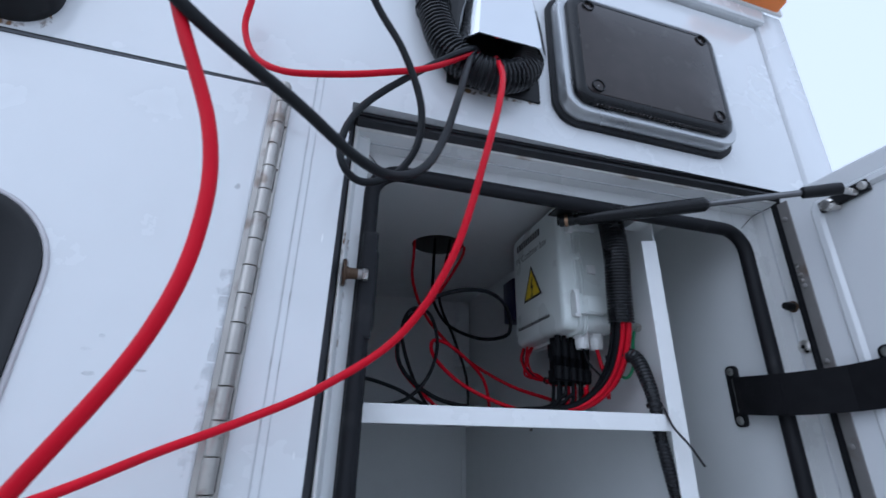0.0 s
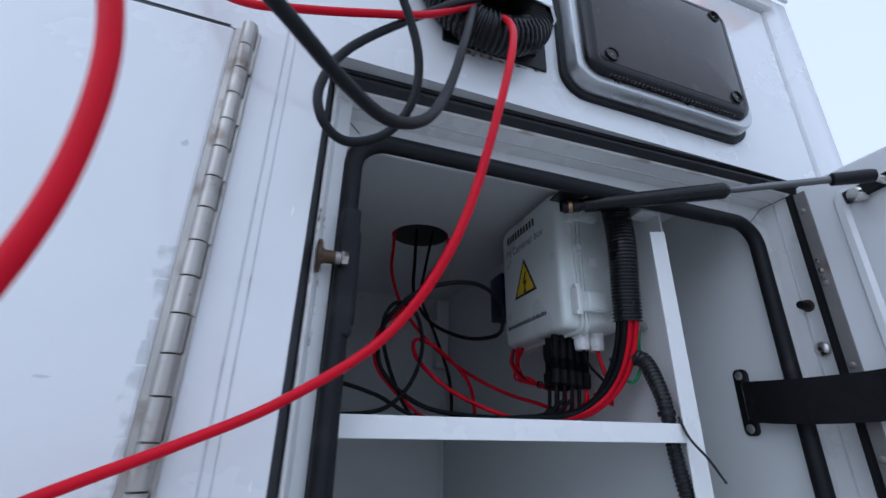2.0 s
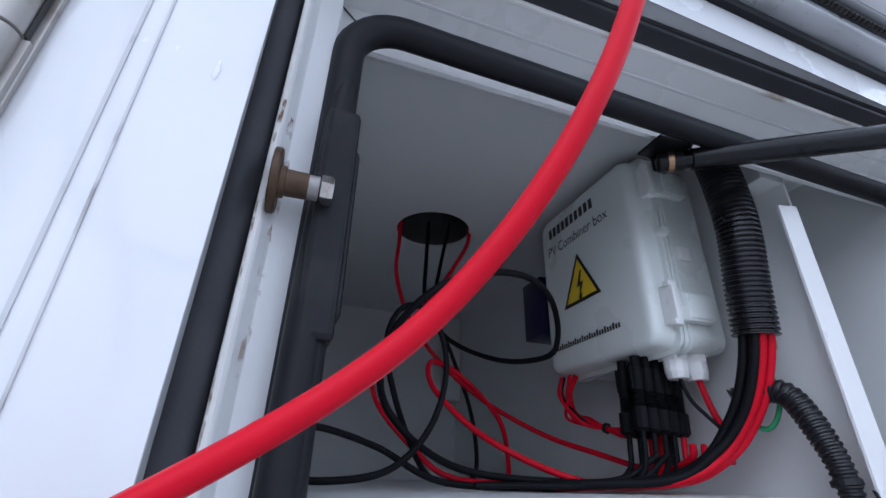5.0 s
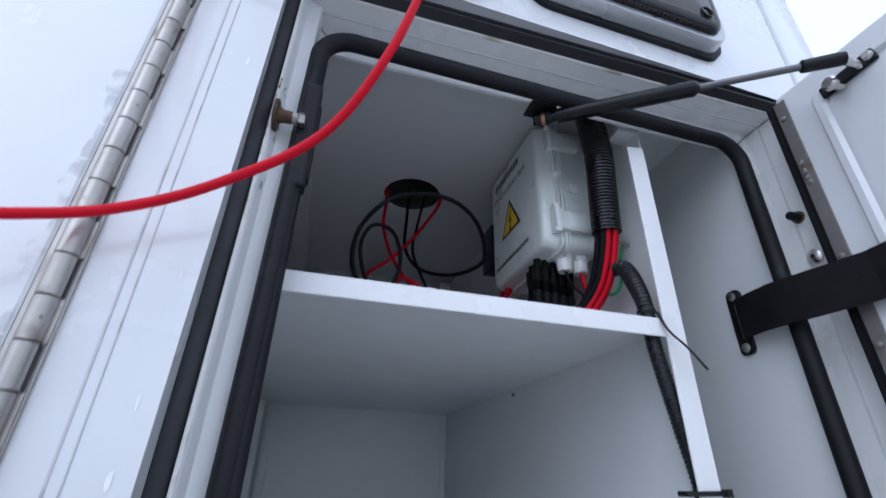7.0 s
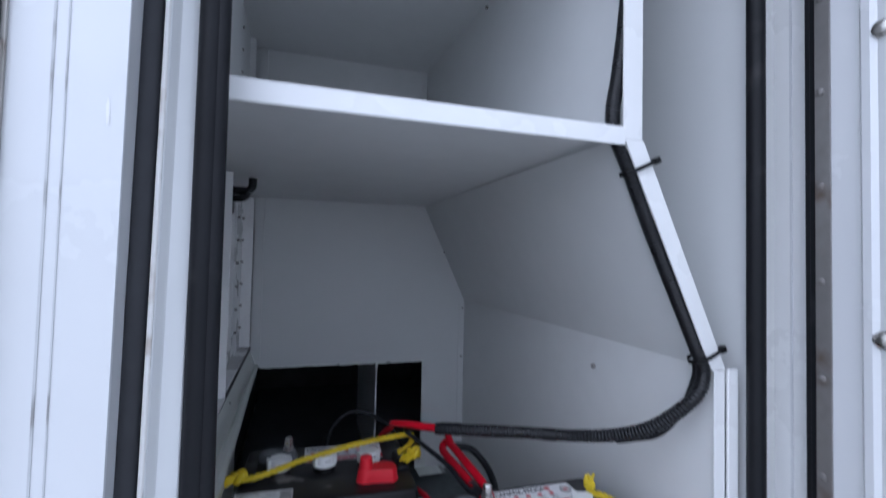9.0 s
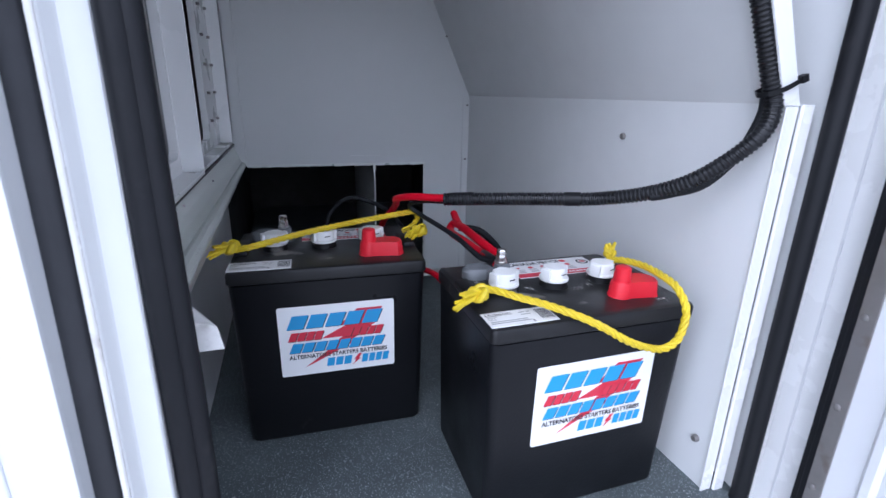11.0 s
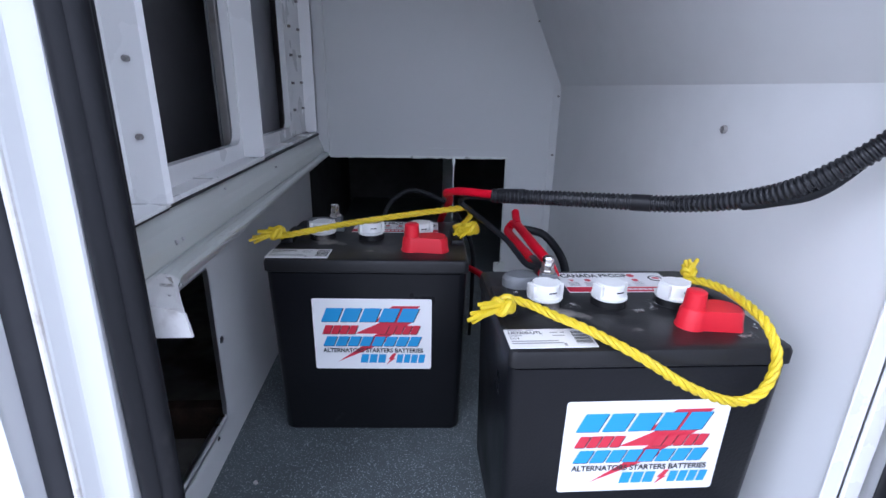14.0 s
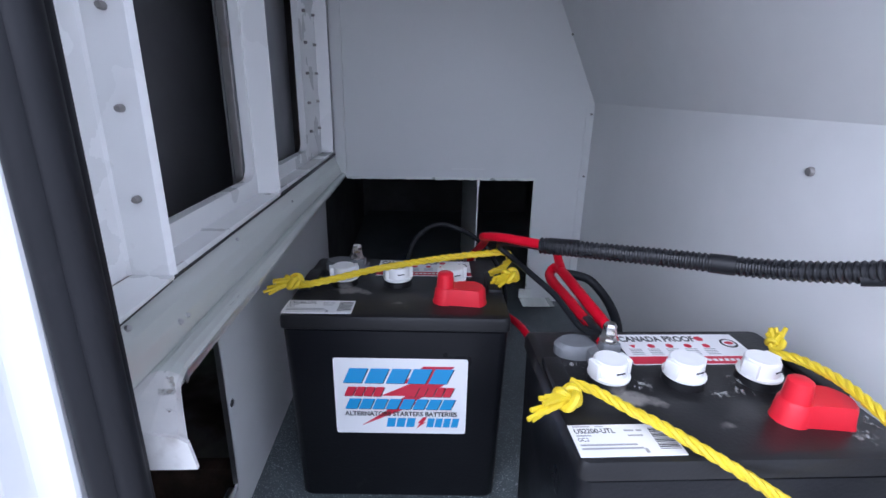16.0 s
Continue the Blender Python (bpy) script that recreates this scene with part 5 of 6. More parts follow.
for z in (1.978, 2.118):
    bm = bmesh.new()
    box(bm, BXS - 0.013, BXS + 0.033, BY0 - 0.008, BY0 + 0.002, z - 0.002, z + 0.028, bevel=0.003)
    box(bm, BXS + 0.004, BXS + 0.0345, BY0 - 0.0095, BY0 - 0.006, z + 0.001, z + 0.025, bevel=0.0015)
    box(bm, BXS - 0.014, BXS - 0.004, BY0 - 0.011, BY0 - 0.004, z - 0.004, z + 0.030, bevel=0.003)
    latch = part("latch", bm, PALE, cb, "pale plastic snap latch", smooth=True)
    bm = boxes((BXS - 0.018, BXS - 0.012, BY0 - 0.013, BY0 + 0.004, z - 0.006, z + 0.032), (BXS - 0.020, BXS - 0.010, BY0 - 0.012, BY0 - 0.004, z - 0.009, z - 0.003), (BXS - 0.020, BXS - 0.010, BY0 - 0.012, BY0 - 0.004, z + 0.029, z + 0.035), bevel=0.0015)
    part("latch_clip", bm, WHITE_PLASTIC, latch, smooth=True)
bm = bmesh.new()
disc(bm, (BXS - 0.004, BY0 + 0.002, 2.071), (0, -1, 0), 0.0055, 0.010, 16)
part("hinge_pin", bm, PALE, cb, smooth=True)
bm = boxes((BXS + 0.016, BXS + 0.030, BY0 - 0.001, BY0 + 0.004, 2.045, 2.060), bevel=0.001)
part("label", bm, WHITE_PLASTIC, cb, "small white tag")
face = Matrix(((0, 0, -1, BX0 - 0.0004), (-1, 0, 0, 0), (0, 1, 0, 0), (0, 0, 0, 1)))
# lettering runs from the back edge to the front edge of the lid
line = lambda y, z: face @ Matrix.Translation((-y, z, 0))
printed(text_blocks(0.0, 0.098, 0.0, 0.0135, 10, 0.0, 0.3), line(0.860, 2.1335), BLACK_INK, lid)
printed(lettering("PV Combiner box", 0.0135, 0.122), line(0.864, 2.108), BLACK_INK, lid)
printed(quads([(0.0045 * i, 0.0045 * i + 0.0032, 0.0, 0.0052 if i % 3 else 0.0072) for i in range(27)]), line(0.868, 1.981), BLACK_INK, lid)
tri = lambda k, h: flat([(-0.036 * k, -0.021 * k + h), (0.036 * k, -0.021 * k + h), (0, 0.042 * k + h)])
printed(tri(1.0, 0), line(0.805, 2.048), BLACK_INK, lid)
printed(tri(0.80, 0), face @ Matrix.Translation((-0.805, 2.048, 0.0003)), YELLOW_INK, lid)
printed(flat([(0.003, 0.020), (-0.006, 0.001), (0.000, 0.001), (-0.003, -0.012), (-0.006, -0.010), (0.000, -0.019), (0.004, -0.008), (0.000, -0.010), (0.007, 0.005), (0.001, 0.005), (0.006, 0.020)]), face @ Matrix.Translation((-0.805, 2.046, 0.0006)), BLACK_INK, lid)
# cable glands
for x, y in ((0.463, 0.728), (0.487, 0.728)):
    bm = bmesh.new()
    disc(bm, (x, y, BZ0 + 0.004), (0, 0, -1), 0.0125, 0.008, 6, 0.0125)
    disc(bm, (x, y, BZ0 - 0.003), (0, 0, -1), 0.0112, 0.018, 12, 0.0095)
    part("cable_gland", bm, WHITE_PLASTIC, cb, "white plastic cable gland")
# plug connectors below the box
for i, (x, y) in enumerate(((0.4320, 0.748), (0.4360, 0.772), (0.4445, 0.748), (0.4490, 0.772), (0.4570, 0.748), (0.4620, 0.772), (0.4700, 0.750), (0.4750, 0.774), (0.4835, 0.752), (0.4880, 0.776))):
    pl = thing("plug_connector", "black ribbed solar plug connector under the box", "connector", "plug connectors")
    cut = ((i * 4) % 7) * 0.0008 - 0.004
    at = lambda d: (x - 0.06 * d, y, BZ0 - d)
    bm = bmesh.new()
    tube(bm, [at(-0.002), at(0.010), at(0.0105), at(0.034 + cut), at(0.036 + cut)], lambda k: (0.0050, 0.0050, 0.0062, 0.0060, 0.0048)[k], 12)
    box(bm, x - 0.0095, x - 0.0065, y - 0.002, y + 0.002, BZ0 - 0.030, BZ0 - 0.008, bevel=0.0006)
    part("socket", bm, WIRE, pl, smooth=True)
    bm = bmesh.new()
    tube(bm, [at(0.034 + cut + 0.0011 * k) for k in range(16)], lambda k: 0.0060 if k % 2 else 0.0048, 12)
    part("ribbed_sleeve", bm, WIRE, pl)
    bm = bmesh.new()
    tube(bm, [at(0.050 + cut), at(0.051 + cut), at(0.069 + cut), at(0.072 + cut)], lambda k: (0.0062, 0.0078, 0.0076, 0.0050)[k], 10)
    part("nut", bm, WIRE, pl)
    mat = RED if i in (5, 7, 8) else WIRE
    end = (0.400 + 0.010 * i, 0.735 + 0.005 * i, 1.8345)
    cable("red_wire" if mat is RED else "black_wire", "short wire leaving a plug connector, lying on the shelf",
          [at(0.066 + cut), at(0.084), (x - 0.010, y - 0.002, BZ0 - 0.100), (x - 0.030, y - 0.004, 1.8385), (end[0] - 0.05, end[1] + 0.01, 1.8355), (end[0] - 0.14, end[1] + 0.02 + 0.01 * i, 1.8345)], 0.0027, mat, "wire", UP)

# large loom down the face of the partition with its bundle of wires
loom("cable_loom", "thick black corrugated loom over a bundle of red wires", [(0.476, 0.650, 2.176), (0.478, 0.643, 2.120), (0.480, 0.641, 2.060), (0.483, 0.650, 2.000), (0.485, 0.656, 1.956)], 0.0190, 0.12, 0.0046)
for i, (dx, dy) in enumerate(((-0.011, 0.004), (-0.004, -0.008), (0.005, -0.009), (0.011, -0.002), (-0.010, -0.006), (0.004, 0.008))):
    mat = WIRE if i in (0, 4) else RED
    k = i * 0.006
    cable("red_wire" if mat is RED else "black_wire", "wire of the bundle curving down to the shelf",
          [(0.483 + dx, 0.653 + dy, 2.000), (0.486 + dx, 0.657 + dy, 1.956), (0.486 + dx, 0.672 + dy, 1.915), (0.482 + dx, 0.690 + dy, 1.885), (0.468 + dx, 0.708 + dy, 1.858 + 0.001 * i), (0.440 + dx, 0.728 + dy, 1.842), (0.395 + dx - k, 0.748 + dy, 1.837), (0.330 - k, 0.770 + k, 1.8335 + 0.0003 * i)], 0.0040, mat, "wire", UP)
cable("black_wire", "thin black wire from a cable gland", [(0.463, 0.728, 1.935), (0.466, 0.722, 1.910), (0.474, 0.712, 1.892), (0.484, 0.705, 1.878)], 0.0018, WIRE, "wire", UP)
cable("red_wire", "red wire from a cable gland", [(0.487, 0.728, 1.935), (0.489, 0.722, 1.905), (0.492, 0.715, 1.880), (0.488, 0.712, 1.855)], 0.0031, RED, "wire", UP)
cable("earth_wire", "green earth wire looped beside the box", [(0.520, 0.676, 1.950), (0.512, 0.672, 1.930), (0.506, 0.668, 1.900), (0.500, 0.680, 1.882), (0.494, 0.700, 1.895)], 0.0022, GREEN, "wire", UP)
bm = bmesh.new()
disc(bm, (0.530, 0.676, 1.957), (-1, 0, 0), 0.0065, 0.010, 6)
tagged(link("earth_bolt", bm, STEEL), "small steel earth bolt in the partition", "bolt")
rnd = random.Random(8)
for k in range(7):
    a, b, c = rnd.uniform(-0.008, 0.008), rnd.uniform(-0.010, 0.010), rnd.uniform(-0.006, 0.006)
    cable("red_wire" if k < 6 else "black_wire", "thin wire of a bundle tied up under the box",
          [(0.436 + a, 0.868 + b, 1.953), (0.432 + c, 0.870 + b, 1.930), (0.434 + a, 0.862 - b, 1.908 + c), (0.440 + c * 0.5, 0.842, 1.897 + a * 0.6), (0.446 + c * 0.2, 0.822, 1.8905 + c * 0.2), (0.452 + a * 0.6, 0.800, 1.886 + c), (0.460, 0.785 + a, 1.882 + b * 0.3)], 0.0019, RED if k < 6 else WIRE, "wire", UP)
zip_tie((0.446, 0.822, 1.8905), (0.25, -0.9, -0.25), 0.0044)
bm = bmesh.new()
box(bm, 0.428, 0.480, 0.905, 0.955, 2.015, 2.100, bevel=0.003)
tagged(link("relay_box", bm, NAVY, None, "", True), "small navy plastic box behind the combiner box", "electrical box")

# small loom: round the partition edge, down its front, and across to the batteries
slim = loom("cable_loom", "slim black corrugated loom along the partition edge, sagging to the batteries",
     [(0.480, 0.690, 1.905), (0.494, 0.672, 1.912), (0.500, 0.654, 1.906), (0.501, 0.640, 1.878), (0.502, 0.632, 1.845), (0.504, 0.632, 1.800), (0.514, 0.630, 1.725), (0.5245, 0.630, 1.661), (0.5205, 0.630, 1.595), (0.512, 0.630, 1.530), (0.505, 0.630, 1.490), (0.507, 0.630, 1.462), (0.524, 0.629, 1.425), (0.553, 0.629, 1.361), (0.592, 0.629, 1.281), (0.622, 0.628, 1.218),
      (0.630, 0.624, 1.186), (0.614, 0.624, 1.157), (0.586, 0.655, 1.118), (0.562, 0.694, 1.096), (0.526, 0.740, 1.082), (0.480, 0.776, 1.077), (0.424, 0.810, 1.073), (0.369, 0.846, 1.068)], lambda t: 0.0086 + 0.0020 * min(1.0, max(0.0, (0.10 - t) / 0.04)), 0.13, 0.0046)
for a, b in (((0.376, 0.8415, 1.0690), (0.402, 0.8255, 1.0715)), ((0.498, 0.7625, 1.0786), (0.512, 0.7515, 1.0800))):
    bm = bmesh.new()
    tube(bm, [a, b], 0.0085, 14)
    part("tape_wrap", bm, BLACK, slim, "black electrical tape", smooth=True)
cable("black_cable", "short black cable bound beside the slim loom", [(0.626, 0.631, 1.200), (0.628, 0.633, 1.180), (0.611, 0.634, 1.146), (0.593, 0.652, 1.112), (0.575, 0.676, 1.098), (0.560, 0.690, 1.092)], 0.0050, CABLE)

# battery leads
cable("red_cable", "red battery lead coming out of the loom", [(0.385, 0.836, 1.070), (0.360, 0.853, 1.069), (0.332, 0.879, 1.067), (0.318, 0.909, 1.059), (0.324, 0.936, 1.049), (0.326, 0.966, 1.033), (0.318, 1.040, 0.983), (0.312, 1.061, 0.903), (0.312, 1.081, 0.793), (0.312, 1.081, 0.752)], 0.0050, RED)
cable("red_cable", "red lead passing between the batteries", [(0.330, 1.050, 0.900), (0.350, 1.000, 0.925), (0.365, 0.930, 0.941), (0.369, 0.880, 0.950), (0.375, 0.850, 0.945), (0.392, 0.840, 0.930), (0.405, 0.838, 0.900)], 0.0044, RED)
cable("black_cable", "black lead from the loom to the terminal", [(0.385, 0.836, 1.066), (0.345, 0.880, 1.060), (0.336, 0.905, 1.049), (0.350, 0.900, 1.037), (0.368, 0.870, 1.027), (0.386, 0.840, 1.016), (0.394, 0.815, 1.008), (0.402, 0.790, 1.001), (0.414, 0.772, 1.003)], 0.0034, CABLE)
cable("black_cable", "black battery lead curving up behind the battery", [(0.227, 1.030, 0.971), (0.227, 1.035, 0.988), (0.235, 1.045, 1.012), (0.255, 1.055, 1.029), (0.275, 1.060, 1.034), (0.299, 1.060, 1.028), (0.323, 1.050, 1.018), (0.345, 1.035, 1.000), (0.372, 1.041, 0.943), (0.378, 1.061, 0.863), (0.382, 1.101, 0.745)], 0.0036, CABLE)
cable("red_cable", "short red battery lead bent back on itself", [(0.414, 0.768, 0.999), (0.4105, 0.803, 1.001), (0.409, 0.870, 1.000), (0.408, 0.928, 0.999), (0.412, 0.944, 1.003), (0.4185, 0.940, 1.010), (0.4205, 0.900, 1.010), (0.4235, 0.850, 1.006), (0.429, 0.802, 0.999), (0.435, 0.792, 0.985)], 0.0060, RED)
cable("red_cable", "stub of red battery lead beside the bend", [(0.4195, 0.925, 1.012), (0.4215, 0.945, 1.016), (0.4235, 0.962, 1.021)], 0.0056, RED)
cable("black_cable", "black battery lead arching behind the terminal", [(0.424, 0.938, 1.003), (0.444, 0.934, 1.001), (0.462, 0.930, 0.994), (0.476, 0.905, 0.976), (0.474, 0.868, 0.960), (0.466, 0.850, 0.930), (0.460, 0.860, 0.860), (0.450, 0.880, 0.760)], 0.0056, CABLE)
bm = bmesh.new()
tube(bm, [(0.415, 0.766, 0.9985), (0.4135, 0.775, 0.9995), (0.411, 0.806, 1.001), (0.411, 0.808, 1.001)], lambda i: (0.0058, 0.0074, 0.0066, 0.0052)[i], 12)
tagged(link("heat_shrink", bm, BLACK, None, "", True), "black heat-shrink sleeve on a battery lead", "sleeve")

# cable ties
def edge_tie(at, across, wide):
    """A nylon tie round the loom and the partition's front edge, its square head at the far side."""
    c = Vector(across).normalized()
    u = c.cross(Vector((0, 1, 0)))
    ob = thing("cable_tie", "black nylon cable tie round loom and partition edge", "cable tie", "cable ties")
    line = [Vector(at) + c * a + Vector((0, b, 0)) for a, b in ((-0.012, 0.013), (-0.010, 0.003), (-0.003, -0.0022), (0.004, -0.0032), (wide * 0.5, -0.0034), (wide, -0.0032), (wide + 0.002, -0.001), (wide + 0.001, 0.004), (0.004, 0.019), (-0.006, 0.020))]
    mid = sum(line, Vector()) / len(line)
    bm = bmesh.new()
    rows = []
    for p in line:
        o = (p - mid).normalized() * 0.0012
        rows.append([bm.verts.new(q) for q in (p - u * 0.0023, p + u * 0.0023, p + u * 0.0023 + o, p - u * 0.0023 + o)])
    for a, b in zip(rows, rows[1:] + rows[:1]):
        for k in range(4):
            bm.faces.new((a[k], a[(k + 1) % 4], b[(k + 1) % 4], b[k]))
    part("band", bm, BLACK, ob)
    bm = bmesh.new()
    m = Matrix((c, Vector((0, 1, 0)), u)).transposed().to_4x4()
    m.translation = Vector(at) + c * (wide + 0.0045)
    box(bm, -0.0035, 0.0040, -0.0055, 0.0015, -0.0036, 0.0036, bevel=0.0007, m=m)
    part("head", bm, BLACK, ob, "square tie head")


edge_tie((0.510, FACE - 0.002, 1.661), (1, 0, 0.03), 0.025)
edge_tie((0.5275, FACE - 0.002, 1.419), (0.91, 0, 0.42), 0.0235)
edge_tie((0.6265, FACE - 0.002, 1.205), (0.91, 0, 0.42), 0.0205)
tie = zip_tie((0.5015, 0.632, 1.842), (0, 0.15, 1), 0.0090, label="black cable tie with a long uncut tail")
bm = bmesh.new()
tube(bm, spline([(0.503, 0.617, 1.838), (0.507, 0.610, 1.815), (0.517, 0.600, 1.795), (0.525, 0.593, 1.776), (0.527, 0.591, 1.771)], 5), 0.0028, 6, flat=0.45)
part("tail", bm, BLACK, tie)

# ---------------------------------------------------------------- hardware on body and doors
# gas strut
strut = thing("gas_strut", "black gas strut propping the locker door open", "gas strut")
a, b = Vector((0.386, 0.622, 2.090)), Vector((0.655, 0.438, 2.088))
u = (b - a).normalized()
bm = bmesh.new()
tube(bm, [a + u * 0.012, a + u * 0.020, a + u * 0.0205, a + u * 0.180, a + u * 0.182, a + u * 0.186], lambda i: (0.0075, 0.0075, 0.0098, 0.0098, 0.0088, 0.0052)[i], 16)
part("cylinder", bm, GLOSS, strut, smooth=True)
bm = bmesh.new()
tube(bm, [a + u * 0.184, b - u * 0.020], 0.0042, 12)
part("rod", bm, material("dark_piston_rod", (0.16, 0.16, 0.165), 0.3, 0.9), strut, "dark polished rod", smooth=True)
bm = bmesh.new()
tube(bm, [b - u * 0.038, b - u * 0.036, b - u * 0.004, b + u * 0.004, b + u * 0.006], lambda i: (0.005, 0.0075, 0.0080, 0.0075, 0.004)[i], 12)
part("end_fitting", bm, BLACK, strut, smooth=True)
bm = bmesh.new()
tube(bm, [a - u * 0.008, a - u * 0.006, a + u * 0.014], lambda i: (0.004, 0.0085, 0.0085)[i], 12)
part("end_fitting", bm, BLACK, strut, smooth=True)
bm = bmesh.new()
tube(bm, [a + u * 0.001, a + u * 0.0012, a + u * 0.0055, a + u * 0.0058], lambda i: (0.008, 0.0091, 0.0091, 0.008)[i], 14)
part("clip", bm, material("copper_clip", (0.40, 0.25, 0.15), 0.4, 1.0), strut, "copper retaining clip")
bm = boxes((0.366, 0.402, 0.604, 0.632, 2.0995, 2.102), (0.380, 0.394, 0.628, 0.632, 2.086, 2.102), bevel=0.001)
part("bracket", bm, BLACK, strut)
bm = bmesh.new()
m = Matrix.Translation((DX - 0.005, 0.453, 2.090)) @ Matrix.Rotation(radians(-4), 4, "X")
box(bm, -0.002, 0.004, -0.031, 0.030, -0.008, 0.008, bevel=0.002, m=m)
part("bracket", bm, BLACK, strut)
bm = bmesh.new()
tube(bm, [(DX - 0.006, 0.438, 2.088), (0.660, 0.438, 2.088)], 0.0045, 10)
part("ball_stud", bm, STEEL, strut, smooth=True)
for y, z, d, r in ((0.428, 2.092, 0.006, 0.0055), (0.462, 2.080, 0.022, 0.0085)):
    bm = bmesh.new()
    disc(bm, (DX - d + 0.002, y, z), (-1, 0, 0), r, 0.007, 16, r * 0.7)
    tube(bm, [(DX - 0.004, y, z), (DX - d + 0.002, y, z)], r * 0.55, 10)
    part("screw", bm, STEEL, strut, smooth=True)

# door strap
strap = thing("door_strap", "black webbing check strap between side wall and open door", "strap")
for y, x, zc in ((0.672, WALL_R, 1.864), (0.462, DX - 0.001, 1.861)):
    bm = bmesh.new()
    for k in range(1):
        ring_loft(bm, [[(x - d, yy, zz) for yy, zz in rounded(y - 0.011 + e, y + 0.011 - e, zc - 0.044 + e, zc + 0.044 - e, 0.008, 5)] for d, e in ((-0.001, 0), (0.003, 0), (0.0045, 0.002))])
    pl = part("end_plate", bm, BLACK, strap, "black end plate", smooth=True)
    bm = boxes((x - 0.0058, x - 0.0042, y - 0.0025, y - 0.0010, zc - 0.024, zc + 0.024))
    part("slot_edge", bm, STEEL, pl)
    for s in (-1, 1):
        screw((x - 0.004, y, zc + s * 0.035), (-1, 0, 0), 0.0062, pl)
bm = bmesh.new()
rows = []
n = 26
for i in range(n + 1):
    t = i / n
    y = 0.670 + (0.464 - 0.670) * t
    x = 0.680 - 0.021 * math.sin(math.pi * min(1.0, t * 1.25) ** 0.8) * (1 if t < 0.8 else 1) - 0.004 * math.sin(math.pi * t)
    x = min(x, 0.684)
    zc = 1.864 - 0.006 * math.sin(math.pi * t)
    hgt = 0.026
    rows.append([(x, y, zc + hgt), (x, y, zc - hgt), (x - 0.0018, y, zc - hgt), (x - 0.0018, y, zc + hgt)])
ring_loft(bm, rows)
part("webbing", bm, WEB, strap, "black woven webbing")
bm = bmesh.new()
ring_loft(bm, [[(x - 0.002 if k > 1 else x, y, z * 0.985 + 1.864 * 0.015) for k, (x, y, z) in enumerate(r)] for r in rows[8:13]])
part("stitched_fold", bm, WEB, strap)

# bumper and dome screw on the right return
bump = thing("rubber_bumper", "small black rubber door bumper with a rusty washer", "bumper")
bm = bmesh.new()
disc(bm, (JX1, 0.585, 1.984), (-1, 0, 0), 0.0085, 0.002, 18)
part("washer", bm, RUST, bump)
bm = bmesh.new()
disc(bm, (JX1 - 0.002, 0.585, 1.984), (-1, 0, 0), 0.0062, 0.014, 14)
part("stem", bm, BLACK, bump, smooth=True)
bm = bmesh.new()
disc(bm, (JX1, 0.582, 1.925), (-1, 0, 0), 0.0095, 0.007, 20, 0.006)
dome = tagged(link("dome_screw", bm, STEEL, None, "", True), "round stainless dome screw in the door frame", "screw")
bm = bmesh.new()
disc(bm, (JX1 - 0.0068, 0.582, 1.925), (-1, 0, 0), 0.003, 0.0006, 10)
part("recess", bm, BLACK_INK, dome)

# striker bolt on the left return
striker = thing("striker_bolt", "rusty striker bolt with a washer on the door frame", "bolt")
KX, KY, KZ = 0.0835, 0.5640, 1.957


def turned(name, rows, mat, label="", n=18):
    bm = bmesh.new()
    tube(bm, [(KX + d, KY, KZ) for d, r in rows], lambda i: rows[i][1], n)
    return part(name, bm, mat, striker, label, smooth=True)


turned("washer", [(-0.0030, 0.0142), (-0.0026, 0.0148), (-0.0004, 0.0150), (0.0006, 0.0142), (0.0008, 0.0080)], RUST, n=26)
turned("shank", [(0.0, 0.0075), (0.003, 0.0072), (0.0032, 0.0062), (0.0130, 0.0060)], RUST, "rust-stained shank")
turned("collar", [(0.0128, 0.0044), (0.0130, 0.0056), (0.0176, 0.0056), (0.0178, 0.0044)], DULL, "stained steel collar")
turned("nut", [(0.0182, 0.0052), (0.0184, 0.0068), (0.0228, 0.0068), (0.0240, 0.0058)], STEEL, "steel nut", 6)
bm = bmesh.new()
box(bm, 0.1000, 0.1170, 0.5695, 0.588, 1.890, 2.012, bevel=0.003)
box(bm, 0.1060, 0.1190, 0.5720, 0.588, 1.900, 1.990, bevel=0.003)
tagged(link("seal_patch", bm, RUBBER), "black rubber patch over the bulb seal beside the striker", "patch")
# rust bleeding from the striker down the frame
bm = bmesh.new()
rnd = random.Random(11)
for zc, hz, y0, y1 in ((1.962, 0.020, 0.5695, 0.5722), (1.915, 0.030, 0.5695, 0.5716), (1.985, 0.014, 0.5690, 0.5712), (1.880, 0.012, 0.5692, 0.5706)):
    ring = []
    for i in range(20):
        a = 2 * math.pi * i / 20
        k = rnd.uniform(0.7, 1.05)
        y = (y0 + y1) / 2 + (y1 - y0) / 2 * k * math.cos(a)
        ring.append(bm.verts.new((0.0810 + (y - 0.5690) * 1.50 + 0.0010, y - 0.0006, zc + hz * k * math.sin(a))))
    bm.faces.new(ring)
for zc, hz, x0, x1 in ((2.000, 0.016, 0.0778, 0.0796), (1.985, 0.010, 0.0770, 0.0786), (1.930, 0.020, 0.0768, 0.0780), (1.860, 0.012, 0.0768, 0.0778)):
    bm.faces.new([bm.verts.new((x0 + (x1 - x0) * (0.5 + 0.5 * rnd.uniform(0.7, 1.05) * math.cos(a)) + 0.0062 * (zc - 1.95), 0.5644, zc + hz * rnd.uniform(0.7, 1.05) * math.sin(a))) for a in (2 * math.pi * i / 14 for i in range(14))])
part("rust_stain", bm, RUST_STAIN, striker, "brown rust bleeding down the frame")

